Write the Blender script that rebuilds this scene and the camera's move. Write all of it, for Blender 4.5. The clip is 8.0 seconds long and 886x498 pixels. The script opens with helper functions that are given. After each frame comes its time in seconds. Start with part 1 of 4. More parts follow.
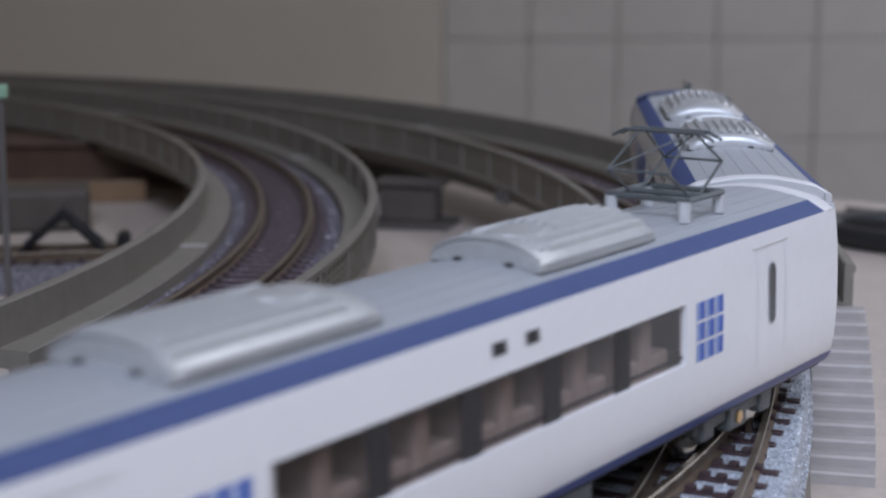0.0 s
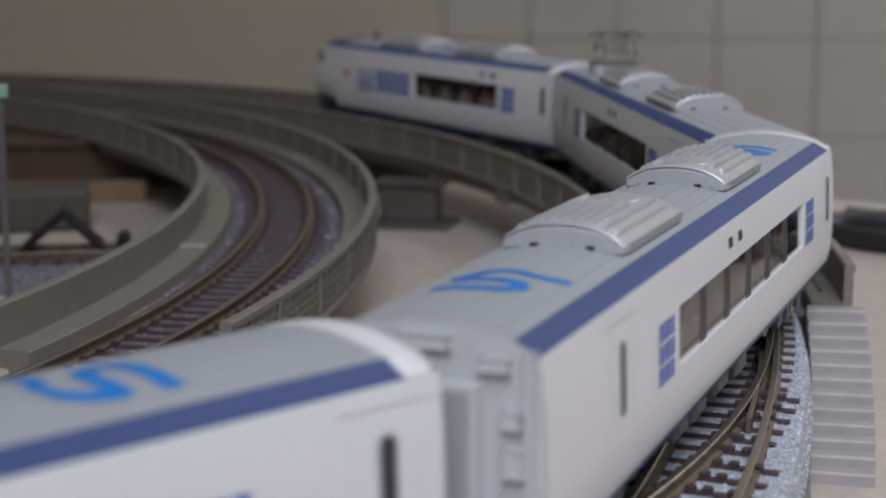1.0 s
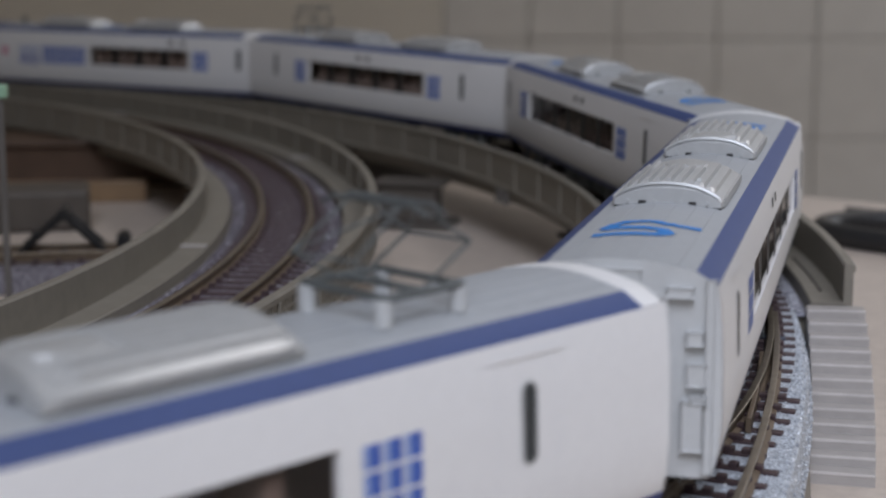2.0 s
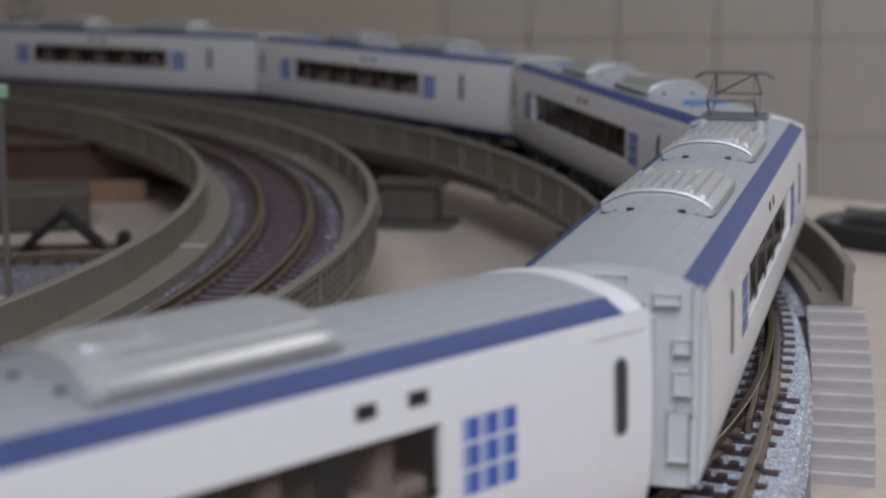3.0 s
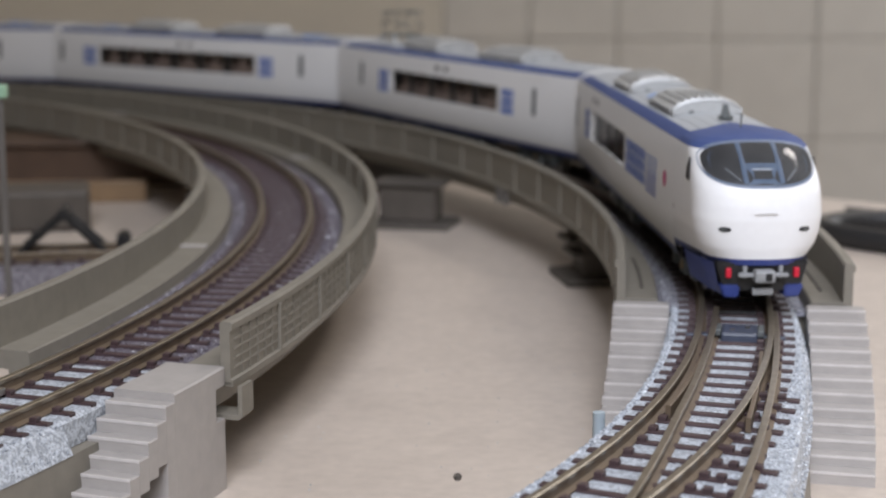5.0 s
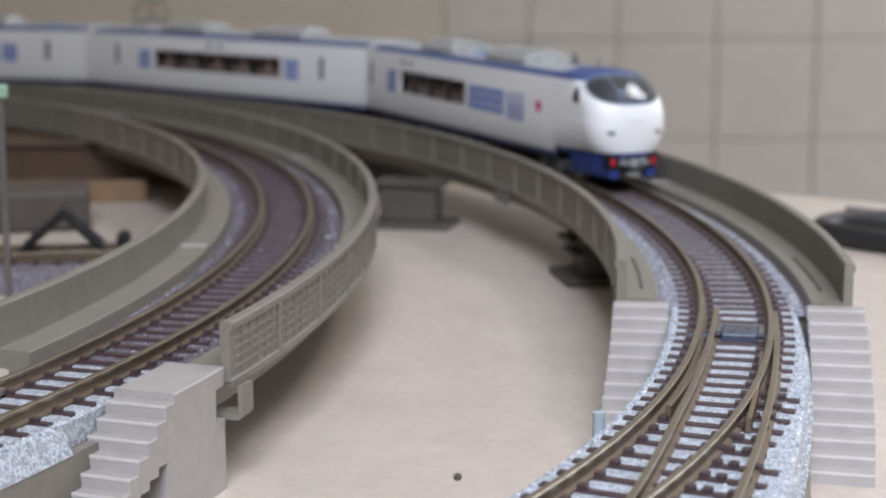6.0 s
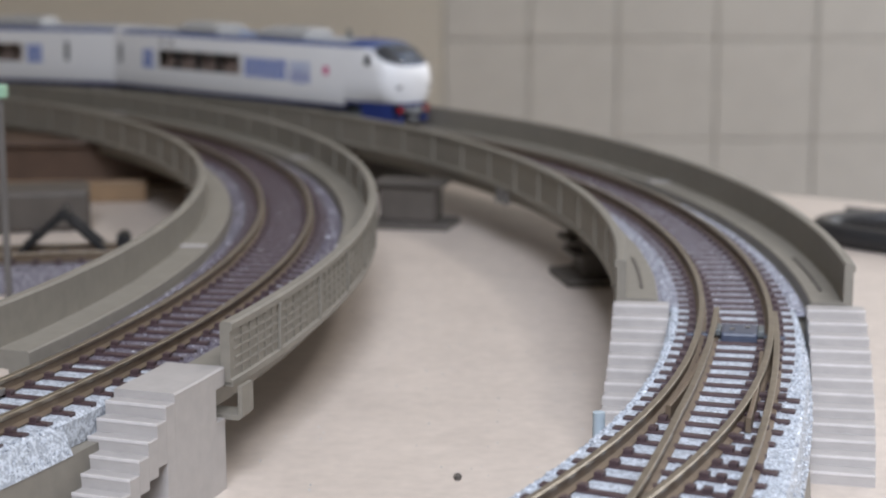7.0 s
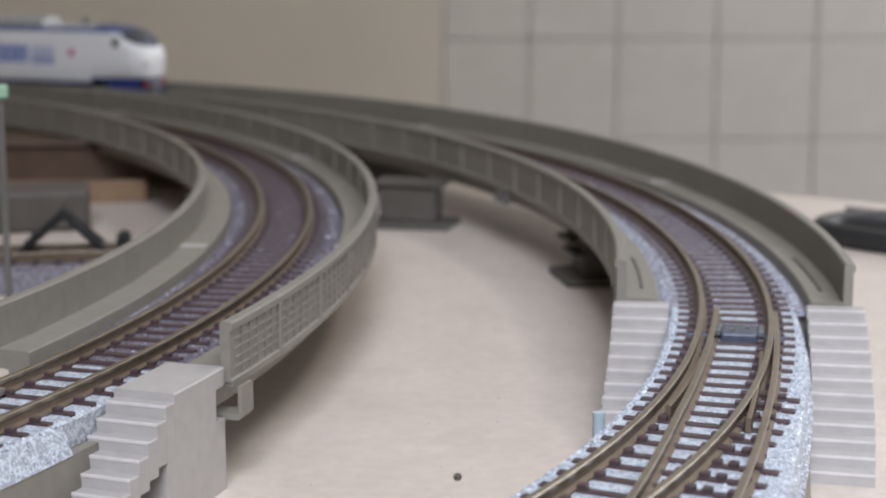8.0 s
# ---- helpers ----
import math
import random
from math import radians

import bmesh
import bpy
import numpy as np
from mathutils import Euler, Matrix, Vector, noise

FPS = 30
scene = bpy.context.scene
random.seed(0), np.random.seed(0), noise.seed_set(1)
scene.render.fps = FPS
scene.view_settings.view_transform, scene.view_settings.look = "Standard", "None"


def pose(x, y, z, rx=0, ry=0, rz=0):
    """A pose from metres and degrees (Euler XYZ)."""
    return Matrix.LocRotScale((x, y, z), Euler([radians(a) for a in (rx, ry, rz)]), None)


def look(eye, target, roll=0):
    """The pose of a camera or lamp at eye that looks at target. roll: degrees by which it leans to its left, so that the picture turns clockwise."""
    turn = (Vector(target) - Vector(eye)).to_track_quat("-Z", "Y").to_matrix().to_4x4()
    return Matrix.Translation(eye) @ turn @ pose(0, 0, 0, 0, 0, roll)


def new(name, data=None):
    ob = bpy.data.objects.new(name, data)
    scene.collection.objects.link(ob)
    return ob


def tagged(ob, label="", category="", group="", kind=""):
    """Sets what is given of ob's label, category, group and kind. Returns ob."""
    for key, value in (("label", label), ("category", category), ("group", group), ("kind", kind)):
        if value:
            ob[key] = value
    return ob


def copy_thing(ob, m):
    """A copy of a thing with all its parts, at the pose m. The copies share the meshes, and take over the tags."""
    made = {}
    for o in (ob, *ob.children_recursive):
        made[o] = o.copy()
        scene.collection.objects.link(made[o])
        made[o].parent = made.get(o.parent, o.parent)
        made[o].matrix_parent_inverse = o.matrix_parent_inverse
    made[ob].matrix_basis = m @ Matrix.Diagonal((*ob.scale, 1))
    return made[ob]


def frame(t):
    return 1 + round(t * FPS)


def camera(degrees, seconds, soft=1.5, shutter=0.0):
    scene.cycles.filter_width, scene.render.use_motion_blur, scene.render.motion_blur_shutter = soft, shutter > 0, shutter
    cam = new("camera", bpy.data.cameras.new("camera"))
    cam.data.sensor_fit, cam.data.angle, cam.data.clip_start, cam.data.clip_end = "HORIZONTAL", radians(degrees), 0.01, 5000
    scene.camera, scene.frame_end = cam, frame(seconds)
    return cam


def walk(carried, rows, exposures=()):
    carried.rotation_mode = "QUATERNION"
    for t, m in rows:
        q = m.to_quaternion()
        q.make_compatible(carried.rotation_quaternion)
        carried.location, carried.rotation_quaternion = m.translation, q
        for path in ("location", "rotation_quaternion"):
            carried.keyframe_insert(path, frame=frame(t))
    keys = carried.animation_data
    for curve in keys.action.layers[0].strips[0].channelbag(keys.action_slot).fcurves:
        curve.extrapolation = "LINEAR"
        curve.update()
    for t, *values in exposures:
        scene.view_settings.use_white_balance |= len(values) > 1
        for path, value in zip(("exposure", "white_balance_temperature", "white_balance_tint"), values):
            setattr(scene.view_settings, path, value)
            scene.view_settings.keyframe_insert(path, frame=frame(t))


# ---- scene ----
cam = camera(29.29, 8.0, soft=2.0, shutter=0.12)
walk(cam, [(0.0, pose(0, 0, 0.05219, 79.675, 0.1, 0)), (8.0, pose(0, 0, 0.05219, 79.675, 0.1, 0))],
     exposures=[(0.0, -0.9, 5950, 14), (0.4, -0.98, 6450, 12), (3.4, -0.95, 6550, 11), (3.9, -1.03, 6950, 10), (4.3, -0.9, 7250, 11), (4.7, -0.5, 7050, 11),
                (5.6, -0.06, 6500, 10), (8.0, 0.0, 6500, 10)])
cam.data.dof.use_dof = True
cam.data.dof.focus_distance = 0.20
cam.data.dof.aperture_fstop = 38

# ---- light ----
world = bpy.data.worlds.new("room_air")
scene.world = world
world.use_nodes = True
world.node_tree.nodes["Background"].inputs[0].default_value = (1.0, 0.95, 0.9, 1)
world.node_tree.nodes["Background"].inputs[1].default_value = 0.05



def area(name, eye, target, sx, sy, energy, color, spread=180):
    data = bpy.data.lights.new(name, "AREA")
    data.shape, data.size, data.size_y = "RECTANGLE", sx, sy
    data.energy, data.color = energy, color
    data.spread = math.radians(spread)
    ob = new(name, data)
    ob.matrix_world = look(eye, target)


# daylight of the window behind the camera, beam narrowed to dim the far left
area("window_daylight", (0.24, -0.405, 0.56), (0.28, 0.10, 0.0), 0.80, 0.62, 3.3, (0.80, 0.86, 1.0), 55)
# unseen lamp under the ceiling, added and placed to brighten the wall
area("fill_lamp_light", (0.90, 1.00, 1.50), (0.90, 1.00, 0), 0.34, 0.34, 8.5, (0.97, 0.94, 0.94))
# side light added out of view to lift the tiled wall
area("side_fill_light", (1.735, 1.22, 0.63), (0.20, 1.50, 0.15), 0.64, 0.70, 14.5, (0.88, 0.92, 1.0))


# ---- materials ----
def mat(name, color, rough=0.5, metal=0.0, var=0.12, scale=900.0, bump=0.15, big=60.0, coat=0.0, spec=0.5, alt=None, sharp=False):
    """Base colour broken up at two scales, with a fine relief."""
    m = bpy.data.materials.new(name)
    m.use_nodes = True
    n, l = m.node_tree.nodes, m.node_tree.links
    b = n["Principled BSDF"]
    b.inputs["Roughness"].default_value, b.inputs["Metallic"].default_value = rough, metal
    b.inputs["Coat Weight"].default_value = coat
    b.inputs["Specular IOR Level"].default_value = spec
    co = n.new("ShaderNodeTexCoord")
    fine, wide = n.new("ShaderNodeTexNoise"), n.new("ShaderNodeTexNoise")
    fine.inputs["Scale"].default_value, wide.inputs["Scale"].default_value = scale, big
    fine.inputs["Detail"].default_value = 4
    l.new(co.outputs["Object"], fine.inputs["Vector"])
    l.new(co.outputs["Object"], wide.inputs["Vector"])
    mixn = n.new("ShaderNodeMath")
    mixn.operation = "MULTIPLY_ADD"
    l.new(fine.outputs["Fac"], mixn.inputs[0])
    mixn.inputs[1].default_value = 0.6
    half = n.new("ShaderNodeMath")
    half.operation = "MULTIPLY"
    l.new(wide.outputs["Fac"], half.inputs[0])
    half.inputs[1].default_value = 0.4
    l.new(half.outputs[0], mixn.inputs[2])
    ramp = n.new("ShaderNodeValToRGB")
    lo = alt or [c * (1 - var) for c in color]
    hi = color if alt else [min(1, c * (1 + var)) for c in color]
    ramp.color_ramp.elements[0].position, ramp.color_ramp.elements[1].position = (0.47, 0.54) if sharp else (0.32, 0.68)
    ramp.color_ramp.elements[0].color, ramp.color_ramp.elements[1].color = (*lo, 1), (*hi, 1)
    l.new(mixn.outputs[0], ramp.inputs[0])
    l.new(ramp.outputs[0], b.inputs["Base Color"])
    if bump:
        bp = n.new("ShaderNodeBump")
        bp.inputs["Strength"].default_value, bp.inputs["Distance"].default_value = bump, 0.0003
        l.new(fine.outputs["Fac"], bp.inputs["Height"])
        l.new(bp.outputs[0], b.inputs["Normal"])
    return m


WHITE = mat("white_body_paint", (0.82, 0.82, 0.82), 0.36, var=0.02, bump=0.02, coat=0.08, spec=0.4)
BLUE = mat("blue_body_paint", (0.052, 0.082, 0.215), 0.5, var=0.06, bump=0.02, spec=0.3)
NAVY = mat("navy_skirt_paint", (0.03, 0.05, 0.20), 0.35, var=0.08, bump=0.02)
ROOF = mat("grey_roof_paint", (0.39, 0.41, 0.43), 0.5, var=0.05, bump=0.05)
SILVER = mat("silver_plastic", (0.52, 0.53, 0.53), 0.34, metal=0.3, var=0.06, bump=0.04, spec=0.4)
ENDGREY = mat("pale_grey_plastic", (0.55, 0.56, 0.56), 0.5, var=0.04, bump=0.05)
BLACK = mat("black_plastic", (0.012, 0.012, 0.013), 0.45, var=0.2, bump=0.1)
UNDER = mat("underframe_grey", (0.10, 0.11, 0.11), 0.5, var=0.25, bump=0.2, scale=700)
METAL = mat("wheel_steel", (0.45, 0.43, 0.40), 0.3, metal=1.0, var=0.15, bump=0.1)
BRASS = mat("brass_contact", (0.55, 0.38, 0.18), 0.3, metal=1.0, var=0.15, bump=0.1)
DECAL = mat("blue_decal", (0.03, 0.10, 0.46), 0.4, var=0.05, bump=0.0)
DECALPALE = mat("pale_blue_decal", (0.28, 0.38, 0.66), 0.4, var=0.05, bump=0.0)
LOGO = mat("bright_blue_decal", (0.004, 0.22, 0.66), 0.4, var=0.04, bump=0.0)
PINK = mat("magenta_decal", (0.60, 0.03, 0.20), 0.4, var=0.05, bump=0.0)
SEAT = mat("brown_seat_plastic", (0.33, 0.27, 0.24), 0.6, var=0.1, bump=0.1)
INSIDE = mat("brown_interior", (0.20, 0.16, 0.135), 0.7, var=0.1, bump=0.1)
DOORPANE = mat("slate_door_glass", (0.035, 0.042, 0.045), 0.25, var=0.15, bump=0.0)
FRAMEBLUE = mat("slate_window_frame", (0.15, 0.19, 0.26), 0.4, var=0.08, bump=0.02)
CONCRETE = mat("beige_grey_plastic_concrete", (0.20, 0.182, 0.15), 0.55, var=0.10, scale=500, bump=0.12)
# paler stair plastic that holds the bright edge light of the nosings
LIP = mat("stair_nosing_highlight", (0.56, 0.53, 0.51), 0.4, var=0.12, scale=500, bump=0.1)
STAIR = mat("grey_plastic_stair", (0.38, 0.355, 0.335), 0.45, var=0.08, scale=500, bump=0.1)
RAIL = mat("tarnished_nickel_rail", (0.30, 0.255, 0.195), 0.34, metal=0.85, var=0.2, scale=500, bump=0.15)
RAILWEB = mat("brown_rail_side", (0.15, 0.11, 0.075), 0.5, metal=0.3, var=0.2, scale=500, bump=0.2)
TIE = mat("dark_brown_sleeper_plastic", (0.055, 0.032, 0.034), 0.5, var=0.25, scale=900, bump=0.2)
BALLAST = mat("blue_grey_ballast", (0.52, 0.56, 0.61), 0.42, alt=(0.30, 0.325, 0.36), scale=1300, bump=0.9, big=2600, sharp=True)
BALLASTDARK = mat("violet_grey_ballast", (0.20, 0.185, 0.21), 0.5, alt=(0.08, 0.068, 0.082), scale=1300, bump=0.9, big=2600, sharp=True)
TABLE = mat("pale_beige_table_top", (0.53, 0.458, 0.395), 0.42, var=0.10, scale=450, bump=0.2, big=70)
WALLTILE = mat("cream_wall_tile", (0.80, 0.79, 0.765), 0.45, var=0.04, scale=40, bump=0.1, big=9)
GROUT = mat("grey_tile_joint", (0.78, 0.765, 0.74), 0.8, var=0.08, scale=300, bump=0.2)
WALLPAPER = mat("beige_wallpaper", (0.60, 0.55, 0.465), 0.75, var=0.05, scale=250, bump=0.2, big=6)
PANEL = mat("smooth_cream_panel", (0.80, 0.765, 0.69), 0.6, var=0.05, scale=250, bump=0.15, big=6)
GEARBLUE = mat("dark_slate_plastic", (0.055, 0.065, 0.095), 0.35, var=0.2, bump=0.1)
COUPLER = mat("mid_grey_coupler_plastic", (0.27, 0.275, 0.28), 0.45, var=0.12, bump=0.1)
DUSK = mat("dull_brown_grey_plastic", (0.085, 0.072, 0.06), 0.6, var=0.2, scale=200, bump=0.1, big=40)
PIER = mat("dark_grey_pier_plastic", (0.075, 0.065, 0.055), 0.55, var=0.15, scale=500, bump=0.15)
CABLE = mat("black_rubber_cable", (0.015, 0.015, 0.016), 0.45, var=0.2, bump=0.1)
POSTGREY = mat("blue_grey_plastic", (0.34, 0.40, 0.44), 0.5, var=0.05, bump=0.05)
GREENPL = mat("pale_green_plastic", (0.32, 0.52, 0.36), 0.5, var=0.05, bump=0.05)
WOOD = mat("yellowish_wood", (0.24, 0.155, 0.085), 0.5, var=0.18, scale=120, bump=0.15, big=30)
DARKBROWN = mat("dark_brown_wood_and_shadow", (0.085, 0.05, 0.032), 0.5, var=0.25, scale=150, bump=0.15, big=30)
SOFTGREY = mat("mid_grey_plastic", (0.13, 0.12, 0.11), 0.55, var=0.1, scale=300, bump=0.1)
CABGREY = mat("dark_cab_interior", (0.06, 0.056, 0.055), 0.5, var=0.3, scale=300, bump=0.1)
CEIL = mat("white_ceiling_paper", (0.75, 0.73, 0.70), 0.85, var=0.03, scale=200, bump=0.1)
FLOORMAT = mat("brown_floor_boards", (0.27, 0.21, 0.16), 0.45, var=0.2, scale=60, bump=0.1, big=8)


def grit(name, dark, light, rough):
    """Grains whose grey differs from one to the next; a few painted as glints."""
    m = bpy.data.materials.new(name)
    m.use_nodes = True
    n, l = m.node_tree.nodes, m.node_tree.links
    geo, ramp = n.new("ShaderNodeNewGeometry"), n.new("ShaderNodeValToRGB")
    ramp.color_ramp.elements[0].color, ramp.color_ramp.elements[1].color = (*dark, 1), (*light, 1)
    ramp.color_ramp.elements[0].position, ramp.color_ramp.elements[1].position = 0.15, 0.965
    glint = ramp.color_ramp.elements.new(0.98)
    glint.color = (0.85, 0.87, 0.9, 1)
    l.new(geo.outputs["Random Per Island"], ramp.inputs[0])
    l.new(ramp.outputs[0], n["Principled BSDF"].inputs["Base Color"])
    n["Principled BSDF"].inputs["Roughness"].default_value = rough
    return m


BALLASTMID = mat("grey_deck_ballast", (0.36, 0.36, 0.41), 0.5, alt=(0.17, 0.165, 0.19), scale=1300, bump=0.9, big=2600, sharp=True)
GRIT = grit("blue_grey_grit", (0.24, 0.26, 0.29), (0.58, 0.62, 0.67), 0.3)
GRITMID = grit("grey_deck_grit", (0.15, 0.15, 0.17), (0.50, 0.51, 0.56), 0.28)
GRITDARK = grit("violet_grey_grit", (0.07, 0.058, 0.075), (0.22, 0.20, 0.24), 0.28)


def glow(name, color, strength):
    m = bpy.data.materials.new(name)
    m.use_nodes = True
    b = m.node_tree.nodes["Principled BSDF"]
    b.inputs["Base Color"].default_value = (*color, 1)
    b.inputs["Emission Color"].default_value, b.inputs["Emission Strength"].default_value = (*color, 1), strength
    return m


def glass(name, tint, clear, rough=0.06, ior=1.5):
    """Tinted pane: partly see-through, with a mirror gloss."""
    m = bpy.data.materials.new(name)
    m.use_nodes = True
    n, l = m.node_tree.nodes, m.node_tree.links
    n.remove(n["Principled BSDF"])
    tr, gl, mx, fr = (n.new("ShaderNodeBsdfTransparent"), n.new("ShaderNodeBsdfGlossy"), n.new("ShaderNodeMixShader"), n.new("ShaderNodeFresnel"))
    tr.inputs[0].default_value = (*[c * clear for c in tint], 1)
    gl.inputs["Roughness"].default_value = rough
    fr.inputs["IOR"].default_value = ior
    l.new(fr.outputs[0], mx.inputs[0])
    l.new(tr.outputs[0], mx.inputs[1])
    l.new(gl.outputs[0], mx.inputs[2])
    l.new(mx.outputs[0], n["Material Output"].inputs["Surface"])
    return m


TAIL = glow("red_tail_lamp", (0.5, 0.008, 0.03), 0.16)
LAMPGLOW = glow("fill_lamp_diffuser", (1.0, 0.95, 0.88), 4.0)
PANE = glass("brown_tinted_pane", (1.0, 0.9, 0.84), 0.88)
SCREEN = glass("smoky_windscreen_glass", (0.9, 0.95, 1.0), 0.75, 0.04, 1.28)

# ---- mesh helpers: all shapes below are given in millimetres ----
MM = 0.001


def finish(ob, smooth):
    if smooth:
        for p in ob.data.polygons:
            p.use_smooth = True
        ob.data.set_sharp_from_angle(angle=radians(38))
    return ob


def part(name, bm, material, parent=None, label="", smooth=False, category="", group="", kind=""):
    me = bpy.data.meshes.new(name)
    bmesh.ops.scale(bm, vec=(MM, MM, MM), verts=bm.verts)
    bm.normal_update()
    bm.to_mesh(me)
    bm.free()
    me.materials.append(material)
    ob = new(name, me)
    if parent is not None:
        ob.parent = parent
    tagged(ob, label, category, group, kind)
    return finish(ob, smooth)


def shared(name, me, parent, m):
    """One more piece on a mesh that is already there."""
    ob = new(name, me)
    ob.parent = parent
    ob.matrix_basis = m
    return ob


def box(bm, x0, x1, y0, y1, z0, z1, bevel=0.0, m=None):
    r = bmesh.ops.create_cube(bm, size=1)
    vs = r["verts"]
    for v in vs:
        v.co = Vector(((x0 + x1) / 2 + v.co.x * (x1 - x0), (y0 + y1) / 2 + v.co.y * (y1 - y0), (z0 + z1) / 2 + v.co.z * (z1 - z0)))
    if bevel:
        es = list({e for v in vs for e in v.link_edges})
        r = bmesh.ops.bevel(bm, geom=es, offset=bevel, segments=2, affect="EDGES", profile=0.5)
        vs = list({v for f in r["faces"] for v in f.verts} | {v for v in vs if v.is_valid})
    if m is not None:
        bmesh.ops.transform(bm, matrix=m, verts=vs)
    return vs


def rod(bm, a, b, r, seg=8, r2=None):
    a, b = Vector(a), Vector(b)
    d = b - a
    m = Matrix.Translation((a + b) / 2) @ d.to_track_quat("Z", "Y").to_matrix().to_4x4()
    bmesh.ops.create_cone(bm, cap_ends=True, segments=seg, radius1=r, radius2=r if r2 is None else r2, depth=d.length, matrix=m)


def grid(bm, pts, closed_u=False):
    """A sheet through rows of points."""
    vs = [[bm.verts.new(p) for p in row] for row in pts]
    for i in range(len(vs) - 1):
        n = len(vs[i])
        for j in range(n if closed_u else n - 1):
            k = (j + 1) % n
            try:
                bm.faces.new((vs[i][j], vs[i][k], vs[i + 1][k], vs[i + 1][j]))
            except ValueError:
                pass
    return vs


def empty(name, m=None, **tags):
    ob = new(name)
    ob.empty_display_size = 0.01
    if m is not None:
        ob.matrix_basis = m
    return tagged(ob, **tags)


# ---- plan of the tracks ----
CX, CY, R = -296.6, 285.7, 342.3        # main curve
R2, A0 = 298.5, -0.0153                 # the tighter curve through the points
R3, S3, S4 = 229.0, -72.0, -195.0       # tighter still towards the eye, then straight
C2X, C2Y = CX + (R - R2) * math.cos(A0), CY + (R - R2) * math.sin(A0)
A3 = A0 + S3 / R2
C3X, C3Y = C2X + (R2 - R3) * math.cos(A3), C2Y + (R2 - R3) * math.sin(A3)
A4 = A3 + (S4 - S3) / R3
LX, LY, LR = -352.7, 306.5, 322.5       # inner viaduct
TABLE_Z = -17.0


def main(s, off=0.0):
    """Place on the main track s millimetres past the junction; heading in radians."""
    if s >= 0:
        a, x, y, r = A0 + s / R, CX, CY, R
    elif s >= S3:
        a, x, y, r = A0 + s / R2, C2X, C2Y, R2
    else:
        a, x, y, r = A3 + (max(s, S4) - S3) / R3, C3X, C3Y, R3
    p = Vector((x + (r + off) * math.cos(a), y + (r + off) * math.sin(a), 0))
    if s < S4:
        p += (s - S4) * Vector((-math.sin(a), math.cos(a), 0))
    return p, a + math.pi / 2


def inner(s, off=0.0):
    a = s / LR
    return Vector((LX + (LR + off) * math.cos(a), LY + (LR + off) * math.sin(a), 0)), a + math.pi / 2


RB, AB = 573.0, radians(-9.5)            # gentler curve that leaves the points
BX, BY = 41.9 - RB * math.cos(AB), 233.8 - RB * math.sin(AB)


def branch(s, off=0.0):
    """Gentler way through the points; s runs ahead from the blades."""
    a = AB + s / RB
    return Vector((BX + (RB + off) * math.cos(a), BY + (RB + off) * math.sin(a), 0)), a + math.pi / 2


def blade(s, off=0.0):
    """The open blade, which swings away from its stock rail towards the tip."""
    return branch(s, off + 1.55 * min(1.0, max(0.0, (s + 52) / 58)))


def sweep(bm, way, s0, s1, step, profile, cap=True, closed=True):
    """A profile of (offset, height) points carried along a way."""
    n = max(2, int(abs(s1 - s0) / step) + 1)
    rows = []
    for i in range(n + 1):
        s = s0 + (s1 - s0) * i / n
        rows.append([way(s, o)[0] + Vector((0, 0, z)) for o, z in profile])
    vs = grid(bm, rows, closed_u=closed)
    if cap and closed:
        for r in (vs[0], vs[-1]):
            try:
                bm.faces.new(r)
            except ValueError:
                pass
    bmesh.ops.recalc_face_normals(bm, faces=bm.faces)


def rails(way, s0, s1, parent, offs=(-4.85, 4.85), name="rail", dz=0.0):
    for o in offs:
        bm = bmesh.new()
        sweep(bm, way, s0, s1, 4, [(o - 0.42, -0.1), (o - 0.34, 0.0), (o + 0.34, 0.0), (o + 0.42, -0.1), (o + 0.36, -0.55), (o + 0.15, -0.7),
                                   (o + 0.15, -1.5), (o + 0.75, -1.75), (o + 0.75, -1.95), (o - 0.75, -1.95), (o - 0.75, -1.75), (o - 0.15, -1.5), (o - 0.15, -0.7), (o - 0.36, -0.55)])
        bmesh.ops.translate(bm, vec=(0, 0, dz), verts=bm.verts)
        ob = part(name, bm, RAIL, parent, smooth=True)
        ob.data.materials.append(RAILWEB)
        for p in ob.data.polygons:
            if p.center.z < -0.00055:
                p.material_index = 1


def tie_mesh(longer=0.0):
    bm = bmesh.new()
    box(bm, -8.2, 8.2 + longer, -0.62, 0.62, -2.7, -1.75, 0.12)
    for o in (-6.15, -3.55, 3.55, 6.15):
        box(bm, o - 0.5, o + 0.5, -0.55, 0.55, -1.75, -1.2, 0.1)
    if longer:
        for o in (3.5, 6.1):
            box(bm, o + longer - 0.5, o + longer + 0.5, -0.55, 0.55, -1.75, -1.2, 0.1)
    me = bpy.data.meshes.new("sleeper")
    bmesh.ops.scale(bm, vec=(MM, MM, MM), verts=bm.verts)
    bm.to_mesh(me)
    bm.free()
    me.materials.append(TIE)
    return me


TIE_ME = tie_mesh()
TIE_LONG, TIE_LONGER = tie_mesh(1.9), tie_mesh(4.4)


def ties(way, s0, s1, step, parent, me=None):
    n = int((s1 - s0) / step)
    for i in range(n):
        p, h = way(s0 + (i + 0.5) * step)
        shared("sleeper", me or TIE_ME, parent, pose(p.x * MM, p.y * MM, 0, 0, 0, math.degrees(h) - 90))


def roadbed(way, s0, s1, parent, material, depth=-7.0, half=8.6, foot=12.5, left=None, drop=0.0):
    lh, lf = left or (half, foot)
    bm = bmesh.new()
    sweep(bm, way, s0, s1, 3, [(-lh - 0.4, -2.5 - drop), (-lh, -2.05 - drop), (half, -2.05 - drop), (half + 0.5, -2.5 - drop), (foot, depth), (-lf, depth)])
    return part("ballast_bed", bm, material, parent)


